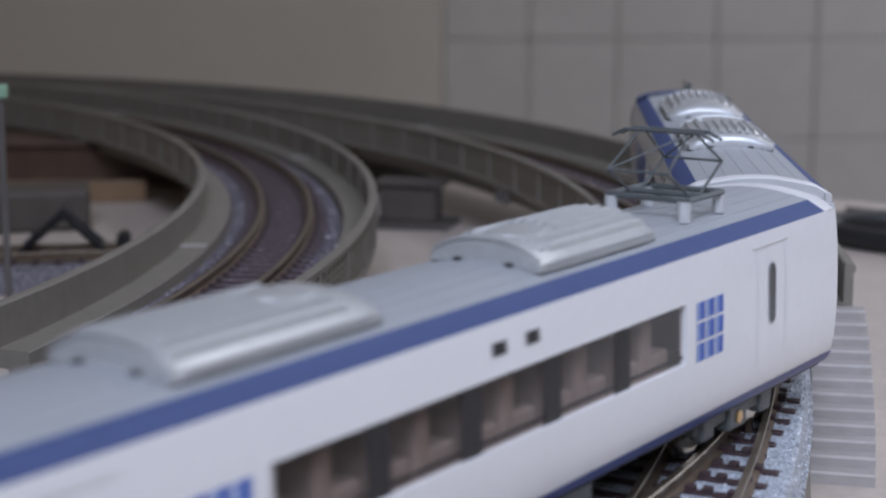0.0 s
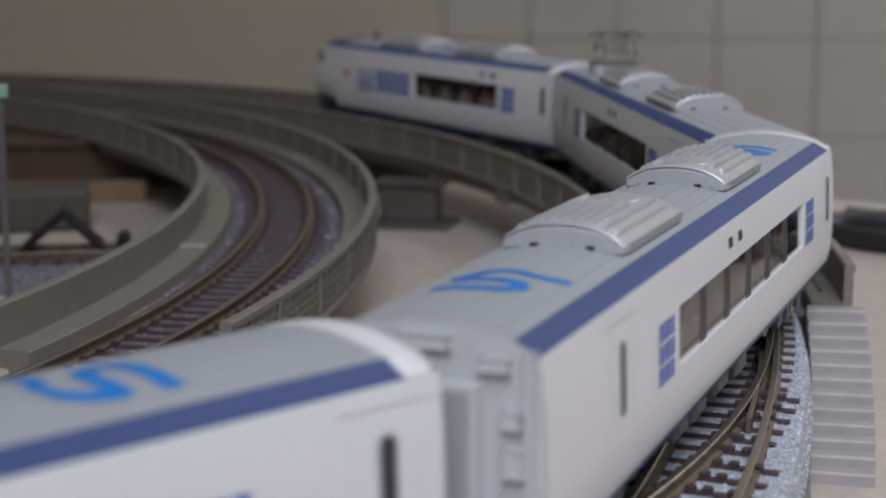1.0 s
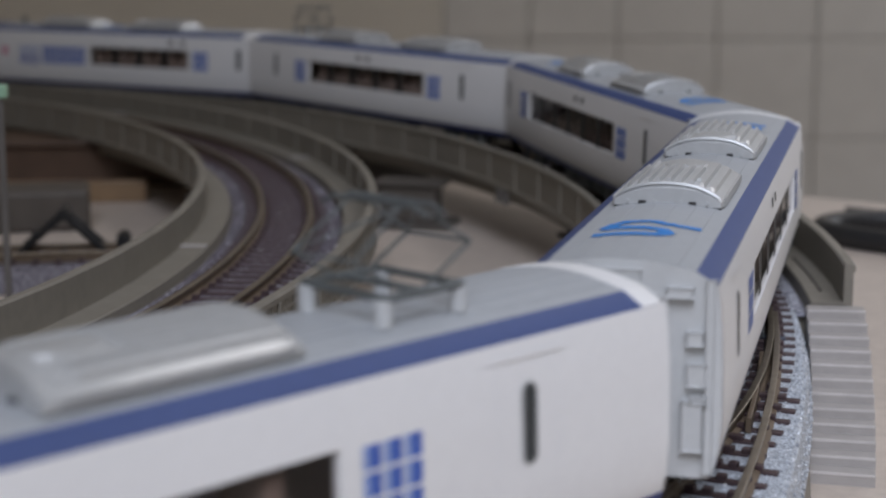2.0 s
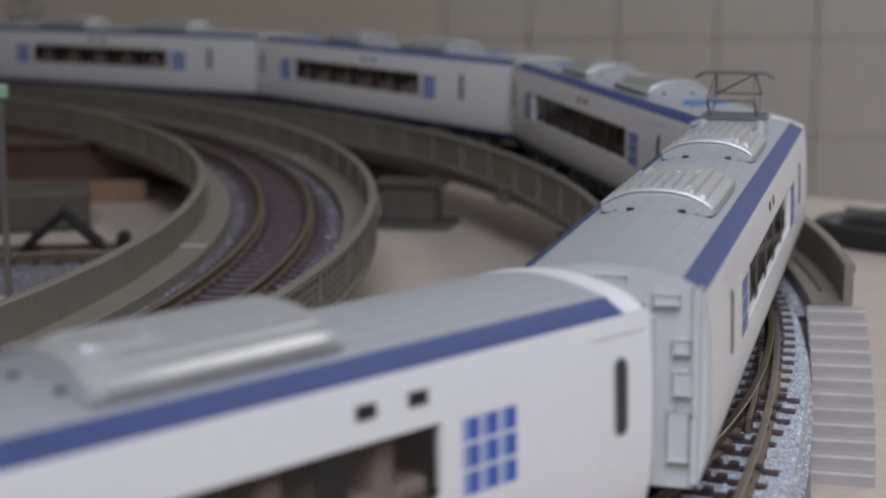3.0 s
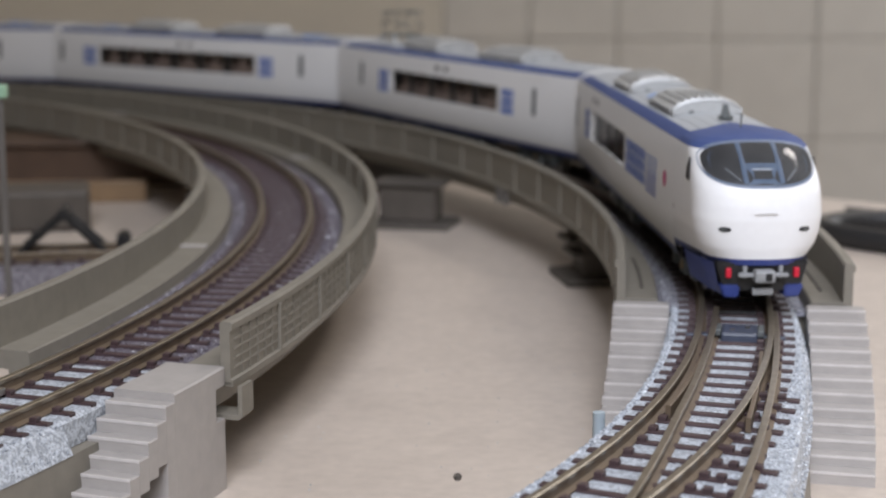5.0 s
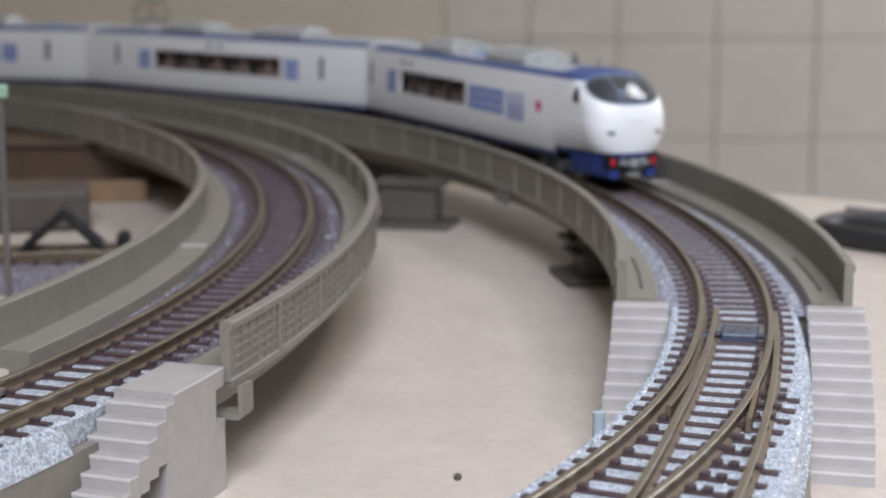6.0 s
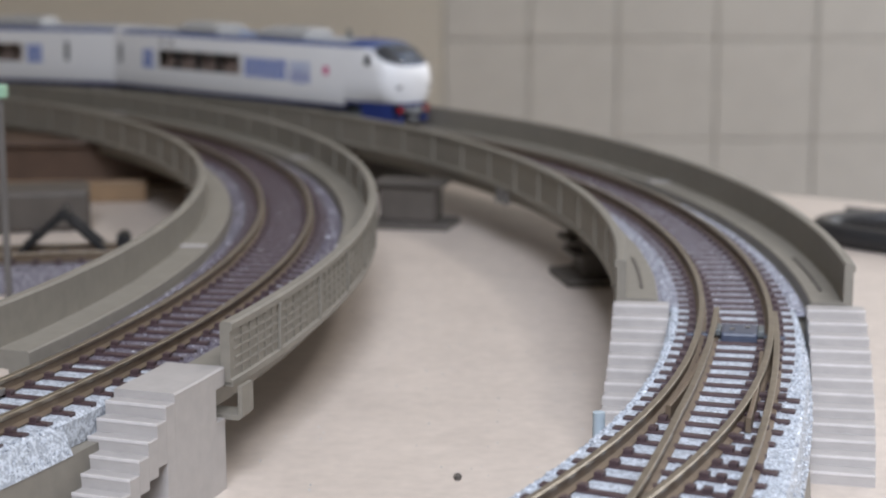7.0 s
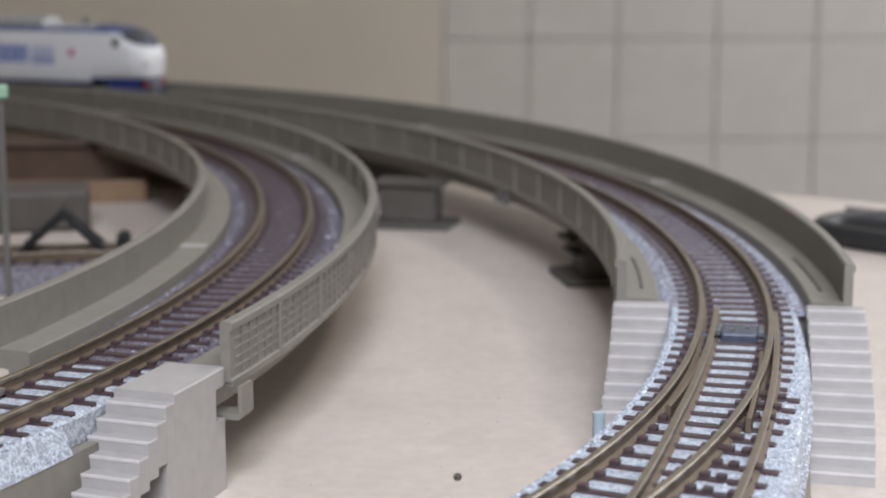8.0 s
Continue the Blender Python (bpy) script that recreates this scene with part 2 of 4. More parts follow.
def stones(way, s0, s1, count, parent, material, lo=-12.2, hi=12.2, depth=-7.0, half=8.6, foot=12.5, seed=3, left=None):
    """Loose grit of the ballast, joined."""
    rng = random.Random(seed)
    vs, fs = [], []
    for _ in range(count):
        s, o = rng.uniform(s0, s1), rng.uniform(lo, hi)
        h, f = left if left and o < 0 else (half, foot)
        z = -2.05 if abs(o) < h else max(depth, -2.3 + max(0.0, abs(o) - h - 0.3) / max(0.2, f - h - 0.3) * (depth + 2.3))
        p = way(s, o)[0] + Vector((0, 0, z))
        r = rng.uniform(0.14, 0.34)
        if abs(o) < 8.4:
            p.z -= 0.13
            r *= 0.8
        q = Euler((rng.uniform(0, 6), rng.uniform(0, 6), rng.uniform(0, 6))).to_matrix()
        b = len(vs)
        for c in ((1, 0, 0), (-1, 0, 0), (0, 1, 0), (0, -1, 0), (0, 0, 1), (0, 0, -1)):
            v = p + q @ Vector(c) * r * rng.uniform(0.6, 1.1)
            vs.append((v.x * MM, v.y * MM, v.z * MM))
        for f in ((0, 2, 4), (2, 1, 4), (1, 3, 4), (3, 0, 4), (2, 0, 5), (1, 2, 5), (3, 1, 5), (0, 3, 5)):
            fs.append([b + i for i in f])
    me = bpy.data.meshes.new("ballast_grit")
    me.from_pydata(vs, [], fs)
    me.materials.append(material)
    ob = new("ballast_grit", me)
    ob.parent = parent
    return tagged(ob, kind="stuff")


# ---- the place: table, walls, room ----
def room():
    bm = bmesh.new()
    outline = [(-760, -400), (260, -400), (260, 350), (115, 448), (-310, 742), (-760, 742)]
    lo = [bm.verts.new((x, y, TABLE_Z - 22)) for x, y in outline]
    hi = [bm.verts.new((x, y, TABLE_Z)) for x, y in outline]
    bm.faces.new(hi)
    bm.faces.new(lo[::-1])
    for i in range(6):
        j = (i + 1) % 6
        bm.faces.new((lo[i], lo[j], hi[j], hi[i]))
    bmesh.ops.bevel(bm, geom=list(bm.edges), offset=1.5, segments=2, affect="EDGES")
    top = part("table", bm, TABLE, None, "pale beige table top that carries the model railway", category="table")
    for i, (x, y) in enumerate(((-720, -360), (220, -360), (215, 320), (-720, 700))):
        bm = bmesh.new()
        box(bm, x - 20, x + 20, y - 20, y + 20, -740, TABLE_Z - 22, 2)
        part("leg", bm, WOOD, top, "wooden table leg")
    for name, a in (("floor", (-1800, 1800, -600, 1850, -760, -740)), ("ceiling", (-1800, 1800, -600, 1850, 1560, 1580))):
        bm = bmesh.new()
        box(bm, *a)
        part(name, bm, FLOORMAT if name == "floor" else CEIL, None, "brown board floor of the room" if name == "floor" else "white papered ceiling of the room", kind="structure")
    for name, boxes, lab in (("wall_north", [(-1800, 1800, 1800, 1850, -740, 1560)], "pale cream wall behind the table"),
                             ("wall_south", [(-1800, -180, -550, -450, -740, 1560), (660, 1800, -550, -450, -740, 1560), (-180, 660, -550, -450, -740, 230), (-180, 660, -550, -450, 890, 1560)], "beige wall with a window opening"),
                             ("wall_west", [(-1800, -1750, -450, 1800, -740, 1560)], "plain beige wallpapered wall"),
                             ("wall_east", [(1750, 1800, -450, 880, -740, 1560), (1750, 1800, 1560, 1800, -740, 1560), (1750, 1800, 880, 1560, -740, 250), (1750, 1800, 880, 1560, 1010, 1560)], "beige wallpapered side wall with an opening for the added window")):
        bm = bmesh.new()
        for a in boxes:
            box(bm, *a)
        part(name, bm, GROUT if name == "wall_north" else WALLPAPER, None, lab, kind="structure")
    win = empty("window_1", label="white framed window that lets daylight in", category="window", kind="structure")
    for a in ((-180, -145, -520, -480, 230, 890), (625, 660, -520, -480, 230, 890), (-145, 625, -520, -480, 230, 265), (-145, 625, -520, -480, 855, 890), (225, 255, -515, -485, 265, 855)):
        bm = bmesh.new()
        box(bm, *a, 3)
        part("window_frame", bm, CEIL, win)
    # unseen frame round the added side light
    win = empty("fill_window", label="white framed side window, unseen and added to light the wall", category="window", kind="structure")
    for a in ((1760, 1790, 880, 915, 250, 1010), (1760, 1790, 1525, 1560, 250, 1010), (1760, 1790, 915, 1525, 250, 285), (1760, 1790, 915, 1525, 975, 1010)):
        bm = bmesh.new()
        box(bm, *a, 3)
        part("window_frame", bm, CEIL, win)
    wall = bpy.data.objects["wall_north"]
    # smooth panel beside the tiled stretch
    bm = bmesh.new()
    box(bm, -1750, -2, 1795, 1800, -740, 1560, 1)
    part("panel", bm, PANEL, wall, "smooth beige panel")
    # square tiles, a hundred millimetres wide
    xs = [0, 90, 183, 288, 393, 498, 603]
    for k in range(6):
        for x0, x1 in zip(xs, xs[1:]):
            z1 = 266 - k * 106
            bm = bmesh.new()
            box(bm, x0 + 0.9, x1 - 0.9, 1796.5, 1800, z1 - 104.6, z1, 1.2)
            part("tile", bm, WALLTILE, wall)
    # plain plaster that carries on past the tiles
    for a in ((604, 1750, 1796.5, 1800, -740, 1560), (0, 603, 1796.5, 1800, 268, 1560), (0, 603, 1796.5, 1800, -740, -371)):
        bm = bmesh.new()
        box(bm, *a)
        part("plaster", bm, WALLTILE, wall)
    # body of the added lamp, out of view
    bm = bmesh.new()
    bmesh.ops.create_cone(bm, cap_ends=True, segments=48, radius1=205, radius2=190, depth=34, matrix=Matrix.Translation((900, 1000, 1543)))
    shade = empty("fill_lamp", label="round white lamp added on the ceiling out of view", category="lamp")
    part("diffuser", bm, LAMPGLOW, shade, smooth=True)


room()


# ---- viaducts ----
def viaduct(name, way, s0, s1, label, ribs, panes=()):
    v = empty(name, label=label, category="viaduct")
    bm = bmesh.new()
    sweep(bm, way, s0, s1, 5, [(-17.6, -3.0), (17.6, -3.0), (17.6, -3.4), (14.5, -3.6), (13.5, -7.6), (-13.5, -7.6), (-14.5, -3.6), (-17.6, -3.4)])
    part("deck", bm, CONCRETE, v, smooth=True)
    for sgn in (-1, 1):
        bm = bmesh.new()
        o, i = sgn * 17.75, sgn * 16.1
        sweep(bm, way, s0, s1, 4, [(i, -3.0), (i, 4.5), (i + sgn * 0.25, 4.8), (o - sgn * 0.2, 4.8), (o, 4.55), (o, 3.7), (o - sgn * 0.3, 3.6), (o - sgn * 0.3, -2.6), (o, -2.8), (o, -3.6), (i, -3.6)])
        par = part("parapet", bm, CONCRETE, v, smooth=True)
        bm = bmesh.new()
        box(bm, -0.8, 0.45, -0.35, 0.35, -2.9, 3.75, 0.12)
        me = bpy.data.meshes.new("rib")
        bmesh.ops.scale(bm, vec=(MM, MM, MM), verts=bm.verts)
        bm.to_mesh(me)
        bm.free()
        me.materials.append(CONCRETE)
        n = int((ribs[1] - ribs[0]) / ribs[2]) + 1
        for k in range(n):
            s = ribs[0] + k * ribs[2]
            p, h = way(s, o - sgn * 0.3)
            shared("rib", me, par, pose(p.x * MM, p.y * MM, 0, 0, 0, math.degrees(h) - 90 + (180 if sgn < 0 else 0)))
        # walkway slab beside the ballast
        bm = bmesh.new()
        sweep(bm, way, s0, s1, 5, [(sgn * 11.2, -3.0), (sgn * 11.3, -1.2), (sgn * 11.5, -1.0), (sgn * 16.1, -1.0), (sgn * 16.1, -3.0)])
        part("walkway", bm, CONCRETE, v, smooth=True)
    return v


main_via = viaduct("main_viaduct", main, -32, 1150, "beige-grey plastic single-track viaduct curving round the table", (-12, 500, 18.6))
inner_via = viaduct("inner_viaduct", inner, -94, 540, "beige-grey plastic single-track viaduct inside the larger curve", (-77.5, 420, 18.6))


def pier(way, s, name, label):
    p, h = way(s)
    r = empty(name, pose(p.x * MM, p.y * MM, 0, 0, 0, math.degrees(h) - 90), label=label, category="pier", group="viaduct piers")
    bm = bmesh.new()
    box(bm, -13, 13, -4, 4, TABLE_Z + 1.6, -7.6, 0.4)
    part("column", bm, PIER, r)
    bm = bmesh.new()
    box(bm, -17, 17, -8, 8, TABLE_Z, TABLE_Z + 1.6, 0.4)
    part("foot", bm, PIER, r)
    bm = bmesh.new()
    box(bm, -16, 16, -5.5, 5.5, -8.9, -7.7, 0.3)
    part("cap", bm, PIER, r)
    bm = bmesh.new()
    box(bm, -15, 15, -4.8, 4.8, -11.6, -10.4, 0.3)
    part("flange", bm, PIER, r)


for s in (66, 215, 358, 485, 625, 765, 905, 1045):
    pier(main, s, "viaduct_pier", "dark grey plastic pier under the larger viaduct")
for s in (100, 240, 380, 500):
    pier(inner, s, "viaduct_pier", "dark grey plastic pier under the inner viaduct")


# ---- tracks ----
def track(name, way, s0, s1, near, label, bed=BALLAST, far_bed=BALLASTDARK, split=None, left=None, right=(8.6, 12.5), depth=-7.0):
    t = empty(name, label=label, category="railway track")
    rails(way, s0, s1, t)
    roadbed(way, s0, split, t, bed, depth=depth, half=right[0], foot=right[1], left=left)
    bm = bmesh.new()
    sweep(bm, way, split, s1, 4, [(-9.2, -2.15), (9.2, -2.15), (11.0, -2.95), (-11.0, -2.95)])
    part("deck_ballast", bm, far_bed, t)
    ties(way, near[0], near[1], 4.5, t)
    bm = bmesh.new()
    for lo, hi in ((s0, min(near[0], -150)), (near[1], s1)):
        k = 0
        while lo + k * 4.5 < hi:
            p, h = way(lo + (k + 0.5) * 4.5)
            box(bm, -8.2, 8.2, -0.85, 0.85, -2.7, -1.75, 0, Matrix.Translation(p) @ Matrix.Rotation(h - math.pi / 2, 4, "Z"))
            k += 1
    tagged(part("far_sleeper_run", bm, TIE, t), kind="stuff")
    return t


main_track = track("main_track", main, -800, 1150, (-32, 400), "curved model track with brown sleepers and tarnished rails", far_bed=BALLASTMID, split=-33, left=(9.0, 10.4), right=(8.6, 10.4))
inner_track = track("inner_track", inner, -300, 540, (-190, 360), "curved model track with brown sleepers on the inner viaduct", split=-95, left=(8.6, 11.5), right=(8.0, 8.5), depth=-5.6)
branch_track = empty("branch_track", label="gently curved track leaving the points on grey ballast", category="railway track")
rails(branch, -90, 4, branch_track, (4.85,), dz=-0.07)
rails(blade, -90, 6, branch_track, (-4.85,), dz=-0.1)
ties(main, -149, -108, 4.5, main_track, TIE_LONGER)
ties(main, -108, -81, 4.5, main_track, TIE_LONG)
ties(main, -81, -31.5, 4.5, main_track)
roadbed(branch, -90, -10, branch_track, BALLAST, depth=-7.2, half=8.2, foot=9.6, drop=0.08)
roadbed(inner, -300, -119, inner_track, BALLAST, depth=-5.7, half=8.5, foot=10.2, drop=0.02)
stones(main, -150, -33, 26000, main_track, GRIT, -10.2, 10.2, half=8.6, foot=10.4, left=(9.0, 10.4))
stones(main, -33, 240, 30000, main_track, GRITMID, -10.4, 10.4, half=9.2, foot=11.0, depth=-2.9)
stones(branch, -90, -10, 14000, branch_track, GRIT, -9, 9.5, half=8.2, foot=9.6, seed=5)
stones(inner, -190, -119, 17000, inner_track, GRIT, -11, 10, depth=-5.6, half=8.5, foot=10.1, seed=6)
stones(inner, -119, -95, 5000, inner_track, GRIT, -11, 8.4, depth=-5.6, half=8.0, foot=8.5, seed=9)
stones(inner, -95, 120, 20000, inner_track, GRITDARK, -10.4, 10.4, half=9.2, foot=11.0, depth=-2.9, seed=7)
# check rails beside the running rails of the points
for way, o, s0, s1, par in ((main, -3.2, -96, -66, main_track), (branch, 3.0, -52, -20, branch_track)):
    bm = bmesh.new()
    sweep(bm, way, s0, s1, 3, [(o - 0.3, -1.9), (o - 0.3, -0.3), (o - 0.2, -0.2), (o + 0.2, -0.2), (o + 0.3, -0.3), (o + 0.3, -1.9)])
    part("check_rail", bm, RAILWEB, par, "brown check rail beside the running rail", smooth=True)


def points_gear():
    """Throw bar and box between the blades."""
    p, h = main(-52)
    g = empty("points_throw_bar", pose(p.x * MM, p.y * MM, 0, 0, 0, math.degrees(h) - 90), label="dark slate plastic throw bar between the point blades", category="railway points")
    bm = bmesh.new()
    box(bm, -1.9, 3.1, -2.9, 2.9, -2.3, -0.75, 0.35)
    part("cover", bm, GEARBLUE, g)
    bm = bmesh.new()
    box(bm, -6.8, 6.9, -0.9, 0.9, -2.1, -1.5, 0.2)
    part("throw_bar", bm, GEARBLUE, g)
    for x in (-2.4, 3.5):
        bm = bmesh.new()
        box(bm, x - 0.45, x + 0.45, -1.8, 2.4, -1.5, -0.6, 0.2)
        part("clip", bm, UNDER, g)
    for x, y in ((-0.4, -0.6), (1.7, 0.9)):
        bm = bmesh.new()
        rod(bm, (x, y, -0.8), (x, y, -0.6), 0.4, 10)
        part("rivet", bm, METAL, g)


points_gear()


def base_block(way, s0, s1, name, label, half, top=-7.0):
    bm = bmesh.new()
    sweep(bm, way, s0, s1, 6, [(-half, top), (half, top), (half + 0.6, TABLE_Z), (-half - 0.6, TABLE_Z)])
    part(name, bm, CONCRETE, None, label, category="embankment")


base_block(main, -800, -33, "track_base", "beige plastic base under the ballasted curve", 9.6)
base_block(inner, -300, -112, "track_base", "beige plastic base under the inner ballasted curve", 10.1, -5.7)
base_block(branch, -90, -30, "track_base", "beige plastic base under the gentler ballasted track", 9.2)


# ---- stairs beside the viaduct ends ----
def stair(way, s_top, o0, o1, label, arch=False, rise=1.27, tread=3.0, n=12, landing=0.0, first=-1.4):
    st = empty("viaduct_stair", label=label, category="stairs", group="stairs at the viaduct ends")
    if landing:
        bm = bmesh.new()
        sweep(bm, way, s_top - landing, s_top, 2, [(o0, -3.3), (o0, -1.1), (o0 + 0.2, -0.9), (o1 - 0.2, -0.9), (o1, -1.1), (o1, -3.3)])
        sweep(bm, way, s_top - landing, s_top - 2.6, 2, [(o0, -7.6), (o0, -3.3), (o1, -3.3), (o1, -7.6)])
        sweep(bm, way, s_top - landing, s_top - 0.2, 2, [(o0, TABLE_Z), (o0, -7.6), (o1, -7.6), (o1, TABLE_Z)])
        part("landing", bm, STAIR, st)
        s_top -= landing
    for k in range(n):
        bm = bmesh.new()
        z = first - k * rise
        a, b = s_top - k * tread, s_top - (k + 1) * tread
        low = TABLE_Z if (k < 1 or not arch) else max(TABLE_Z, -7.8 - k)
        low = max(low, TABLE_Z) if z - 0.2 > TABLE_Z else TABLE_Z
        sweep(bm, way, b, a - 0.02, 3, [(o0, low), (o0, z - 0.14), (o0 + 0.14, z), (o1 - 0.14, z), (o1, z - 0.14), (o1, low)])
        part("step", bm, STAIR, st)
        bm = bmesh.new()        # raised lip along the edge of the tread, painted pale as its highlight
        sweep(bm, way, b - 0.06, b + 0.16, 1, [(o0 + 0.05, z - 0.3), (o0 + 0.05, z + 0.05), (o1 - 0.05, z + 0.05), (o1 - 0.05, z - 0.3)])
        part("tread_lip", bm, LIP, st, "pale nosing of a step, its edge highlight in the colour")


stair(main, -32.3, 10.6, 19.0, "grey plastic stair descending beside the ballasted curve")
stair(main, -32.3, -17.9, -9.6, "grey plastic stair inside the curve beside the points")
stair(inner, -94.3, 8.6, 16.8, "grey plastic stair at the end of the inner viaduct", True, 1.6, 2.05, 10, 13.2, -1.9)


def relief(way, s0, s1, parent, o):
    """Moulded lattice on the outer face of a parapet panel."""
    for k in range(1, 6):
        bm = bmesh.new()
        s = s0 + (s1 - s0) * k / 6
        sweep(bm, way, s - 0.16, s + 0.16, 1, [(o - 0.35, -2.5), (o - 0.35, 3.4), (o - 0.13, 3.4), (o - 0.13, -2.5)])
        part("lattice_bar", bm, CONCRETE, parent)
    for k in range(1, 5):
        bm = bmesh.new()
        z = -2.6 + 6.1 * k / 5
        sweep(bm, way, s0 + 0.4, s1 - 0.4, 2, [(o - 0.35, z - 0.15), (o - 0.35, z + 0.15), (o - 0.14, z + 0.15), (o - 0.14, z - 0.15)])
        part("lattice_bar", bm, CONCRETE, parent)


outer_par = [o for o in inner_via.children if o.name.startswith("parapet")][1]
for a, b in ((-93, -77.5), (-77.5, -58.9), (-58.9, -40.3), (-40.3, -21.7), (-21.7, -3.1), (-3.1, 15.5)):
    relief(inner, a, b, outer_par, 17.75)
bm = bmesh.new()
box(bm, -0.35, 0.5, -0.45, 0.45, -1.2, 4.4, 0.12)
bmesh.ops.scale(bm, vec=(MM, MM, MM), verts=bm.verts)
pil_me = bpy.data.meshes.new("pilaster")
bm.to_mesh(pil_me)
bm.free()
pil_me.materials.append(CONCRETE)
for k in range(12):
    p, h = inner(46 + k * 18.6, 16.1)
    shared("pilaster", pil_me, outer_par, pose(p.x * MM, p.y * MM, 0, 0, 0, math.degrees(h) - 90))
for via, way, s_list in ((inner_via, inner, (-12, 110, 235)), (main_via, main, (92, 215, 340))):
    for s in s_list:
        for sgn in (-1, 1):
            bm = bmesh.new()
            sweep(bm, way, s - 0.8, s + 0.8, 2, [(sgn * 11.4, -1.2), (sgn * 11.4, -0.7), (sgn * 16.05, -0.7), (sgn * 16.05, -1.2)])
            part("joint_strip", bm, STAIR, via, "pale strip where two lengths meet")
            if way is inner:
                continue
            bm = bmesh.new()
            sweep(bm, way, s + 4, s + 24, 3, [(sgn * 13.4, -1.05), (sgn * 13.4, -0.8), (sgn * 13.9, -0.8), (sgn * 13.9, -1.05)])
            part("cable_slot", bm, PIER, via, "dark moulded cable slot")
for sgn in (-1, 1):
    bm = bmesh.new()
    sweep(bm, main, -24, 2, 3, [(sgn * 13.4, -1.05), (sgn * 13.4, -0.8), (sgn * 13.9, -0.8), (sgn * 13.9, -1.05)])
    part("cable_slot", bm, PIER, main_via, "dark moulded cable slot")
# hanging clips under the parapet foot
for s in (106, 111):
    bm = bmesh.new()
    sweep(bm, main, s - 0.9, s + 0.9, 1, [(-18.2, -3.4), (-18.2, -6.8), (-16.8, -6.8), (-16.8, -3.4)])
    part("clip", bm, SOFTGREY, main_via, "grey joining clip")
bm = bmesh.new()      # open tray under the parapet's end
sweep(bm, inner, -94.2, -90.8, 2, [(11.0, -7.9), (11.0, -7.2), (18.5, -7.2), (18.5, -3.45), (19.1, -3.45), (19.1, -7.3), (18.5, -7.9)])
part("end_bracket", bm, CONCRETE, inner_via, "beige tray-shaped bracket under the viaduct end")

for o in (-3.95, 3.95):
    bm = bmesh.new()
    sweep(bm, inner, -124, -112, 2, [(o - 0.35, -1.6), (o - 0.35, -0.75), (o + 0.35, -0.75), (o + 0.35, -1.6)])
    part("rail_joiner", bm, METAL, inner_track, "steel rail joiner")


# ---- loose things on the table ----
def on_table(name, x, y, turn, label, category):
    return empty(name, pose(x * MM, y * MM, TABLE_Z * MM, 0, 0, turn), label=label, category=category)


def tube(name, pts, r, material, label, category):
    cu = bpy.data.curves.new(name, "CURVE")
    cu.dimensions, cu.bevel_depth, cu.bevel_resolution, cu.resolution_u = "3D", r * MM, 4, 10
    sp = cu.splines.new("NURBS")
    sp.points.add(len(pts) - 1)
    for p, q in zip(sp.points, pts):
        p.co = (q[0] * MM, q[1] * MM, q[2] * MM, 1)
    sp.use_endpoint_u, sp.order_u = True, 3
    dg = bpy.data.objects.new(name + "_line", cu)
    me = bpy.data.meshes.new_from_object(dg)
    bpy.data.objects.remove(dg)
    me.materials.append(material)
    for p in me.polygons:
        p.use_smooth = True
    return tagged(new(name, me), label, category)


tube("power_cable", [(190, 330, TABLE_Z + 2.6), (150, 345, TABLE_Z + 2.6), (112, 362, TABLE_Z + 2.6), (86, 384, TABLE_Z + 2.6), (92, 402, TABLE_Z + 2.6), (118, 404, TABLE_Z + 2.6), (160, 384, TABLE_Z + 2.6), (200, 352, TABLE_Z + 2.6)], 2.6, CABLE, "thick black rubber cable lying in a bend on the table", "cable")
tube("thin_wire", [(190, 352, TABLE_Z + 0.8), (140, 398, TABLE_Z + 0.8), (112, 424, TABLE_Z + 0.8), (104, 432, TABLE_Z + 0.8)], 0.8, SOFTGREY, "thin grey wire lying on the table", "wire")

peg = on_table("grey_peg", 17.9, 189, 1.0, "small blue-grey plastic peg beside the ballast", "peg")
bm = bmesh.new()
rod(bm, (0, 0, 0), (0, 0, 15.6), 0.72, 14)
part("shaft", bm, POSTGREY, peg, smooth=True)
bm = bmesh.new()
rod(bm, (0, 0, 0), (0, 0, 1.2), 1.2, 14)
part("foot", bm, POSTGREY, peg, smooth=True)

crumb = on_table("crumb", 1.8, 212, 20, "dark crumb of scenery material on the table", "crumb")
bm = bmesh.new()
bmesh.ops.create_icosphere(bm, subdivisions=2, radius=0.55, matrix=Matrix.Translation((0, 0, 0.35)))
for v in bm.verts:
    v.co += Vector((noise.noise(v.co * 3), noise.noise(v.co * 3 + Vector((5, 0, 0))), 0)) * 0.35
part("lump", bm, PIER, crumb)

post = on_table("signal_post", -80.4, 307, 0, "grey plastic post with a pale green cap", "post")
bm = bmesh.new()
rod(bm, (0, 0, 0), (0, 0, 41.5), 0.65, 12)
part("shaft", bm, SOFTGREY, post, smooth=True)
bm = bmesh.new()
box(bm, -1.4, 1.4, -1.2, 1.2, 41.2, 43.6, 0.3)
part("cap", bm, GREENPL, post, "pale green cap")
bm = bmesh.new()
box(bm, -3, 3, -3, 3, 0, 1.2, 0.3)
part("foot", bm, SOFTGREY, post)

# low siding inside the loop, with a black trestle at its end
def siding(s, off=0.0):
    d = Vector((1, 0.14, 0)).normalized()
    return Vector((-170, 330, 0)) + d * s + Vector((d.y, -d.x, 0)) * off, math.atan2(d.y, d.x)


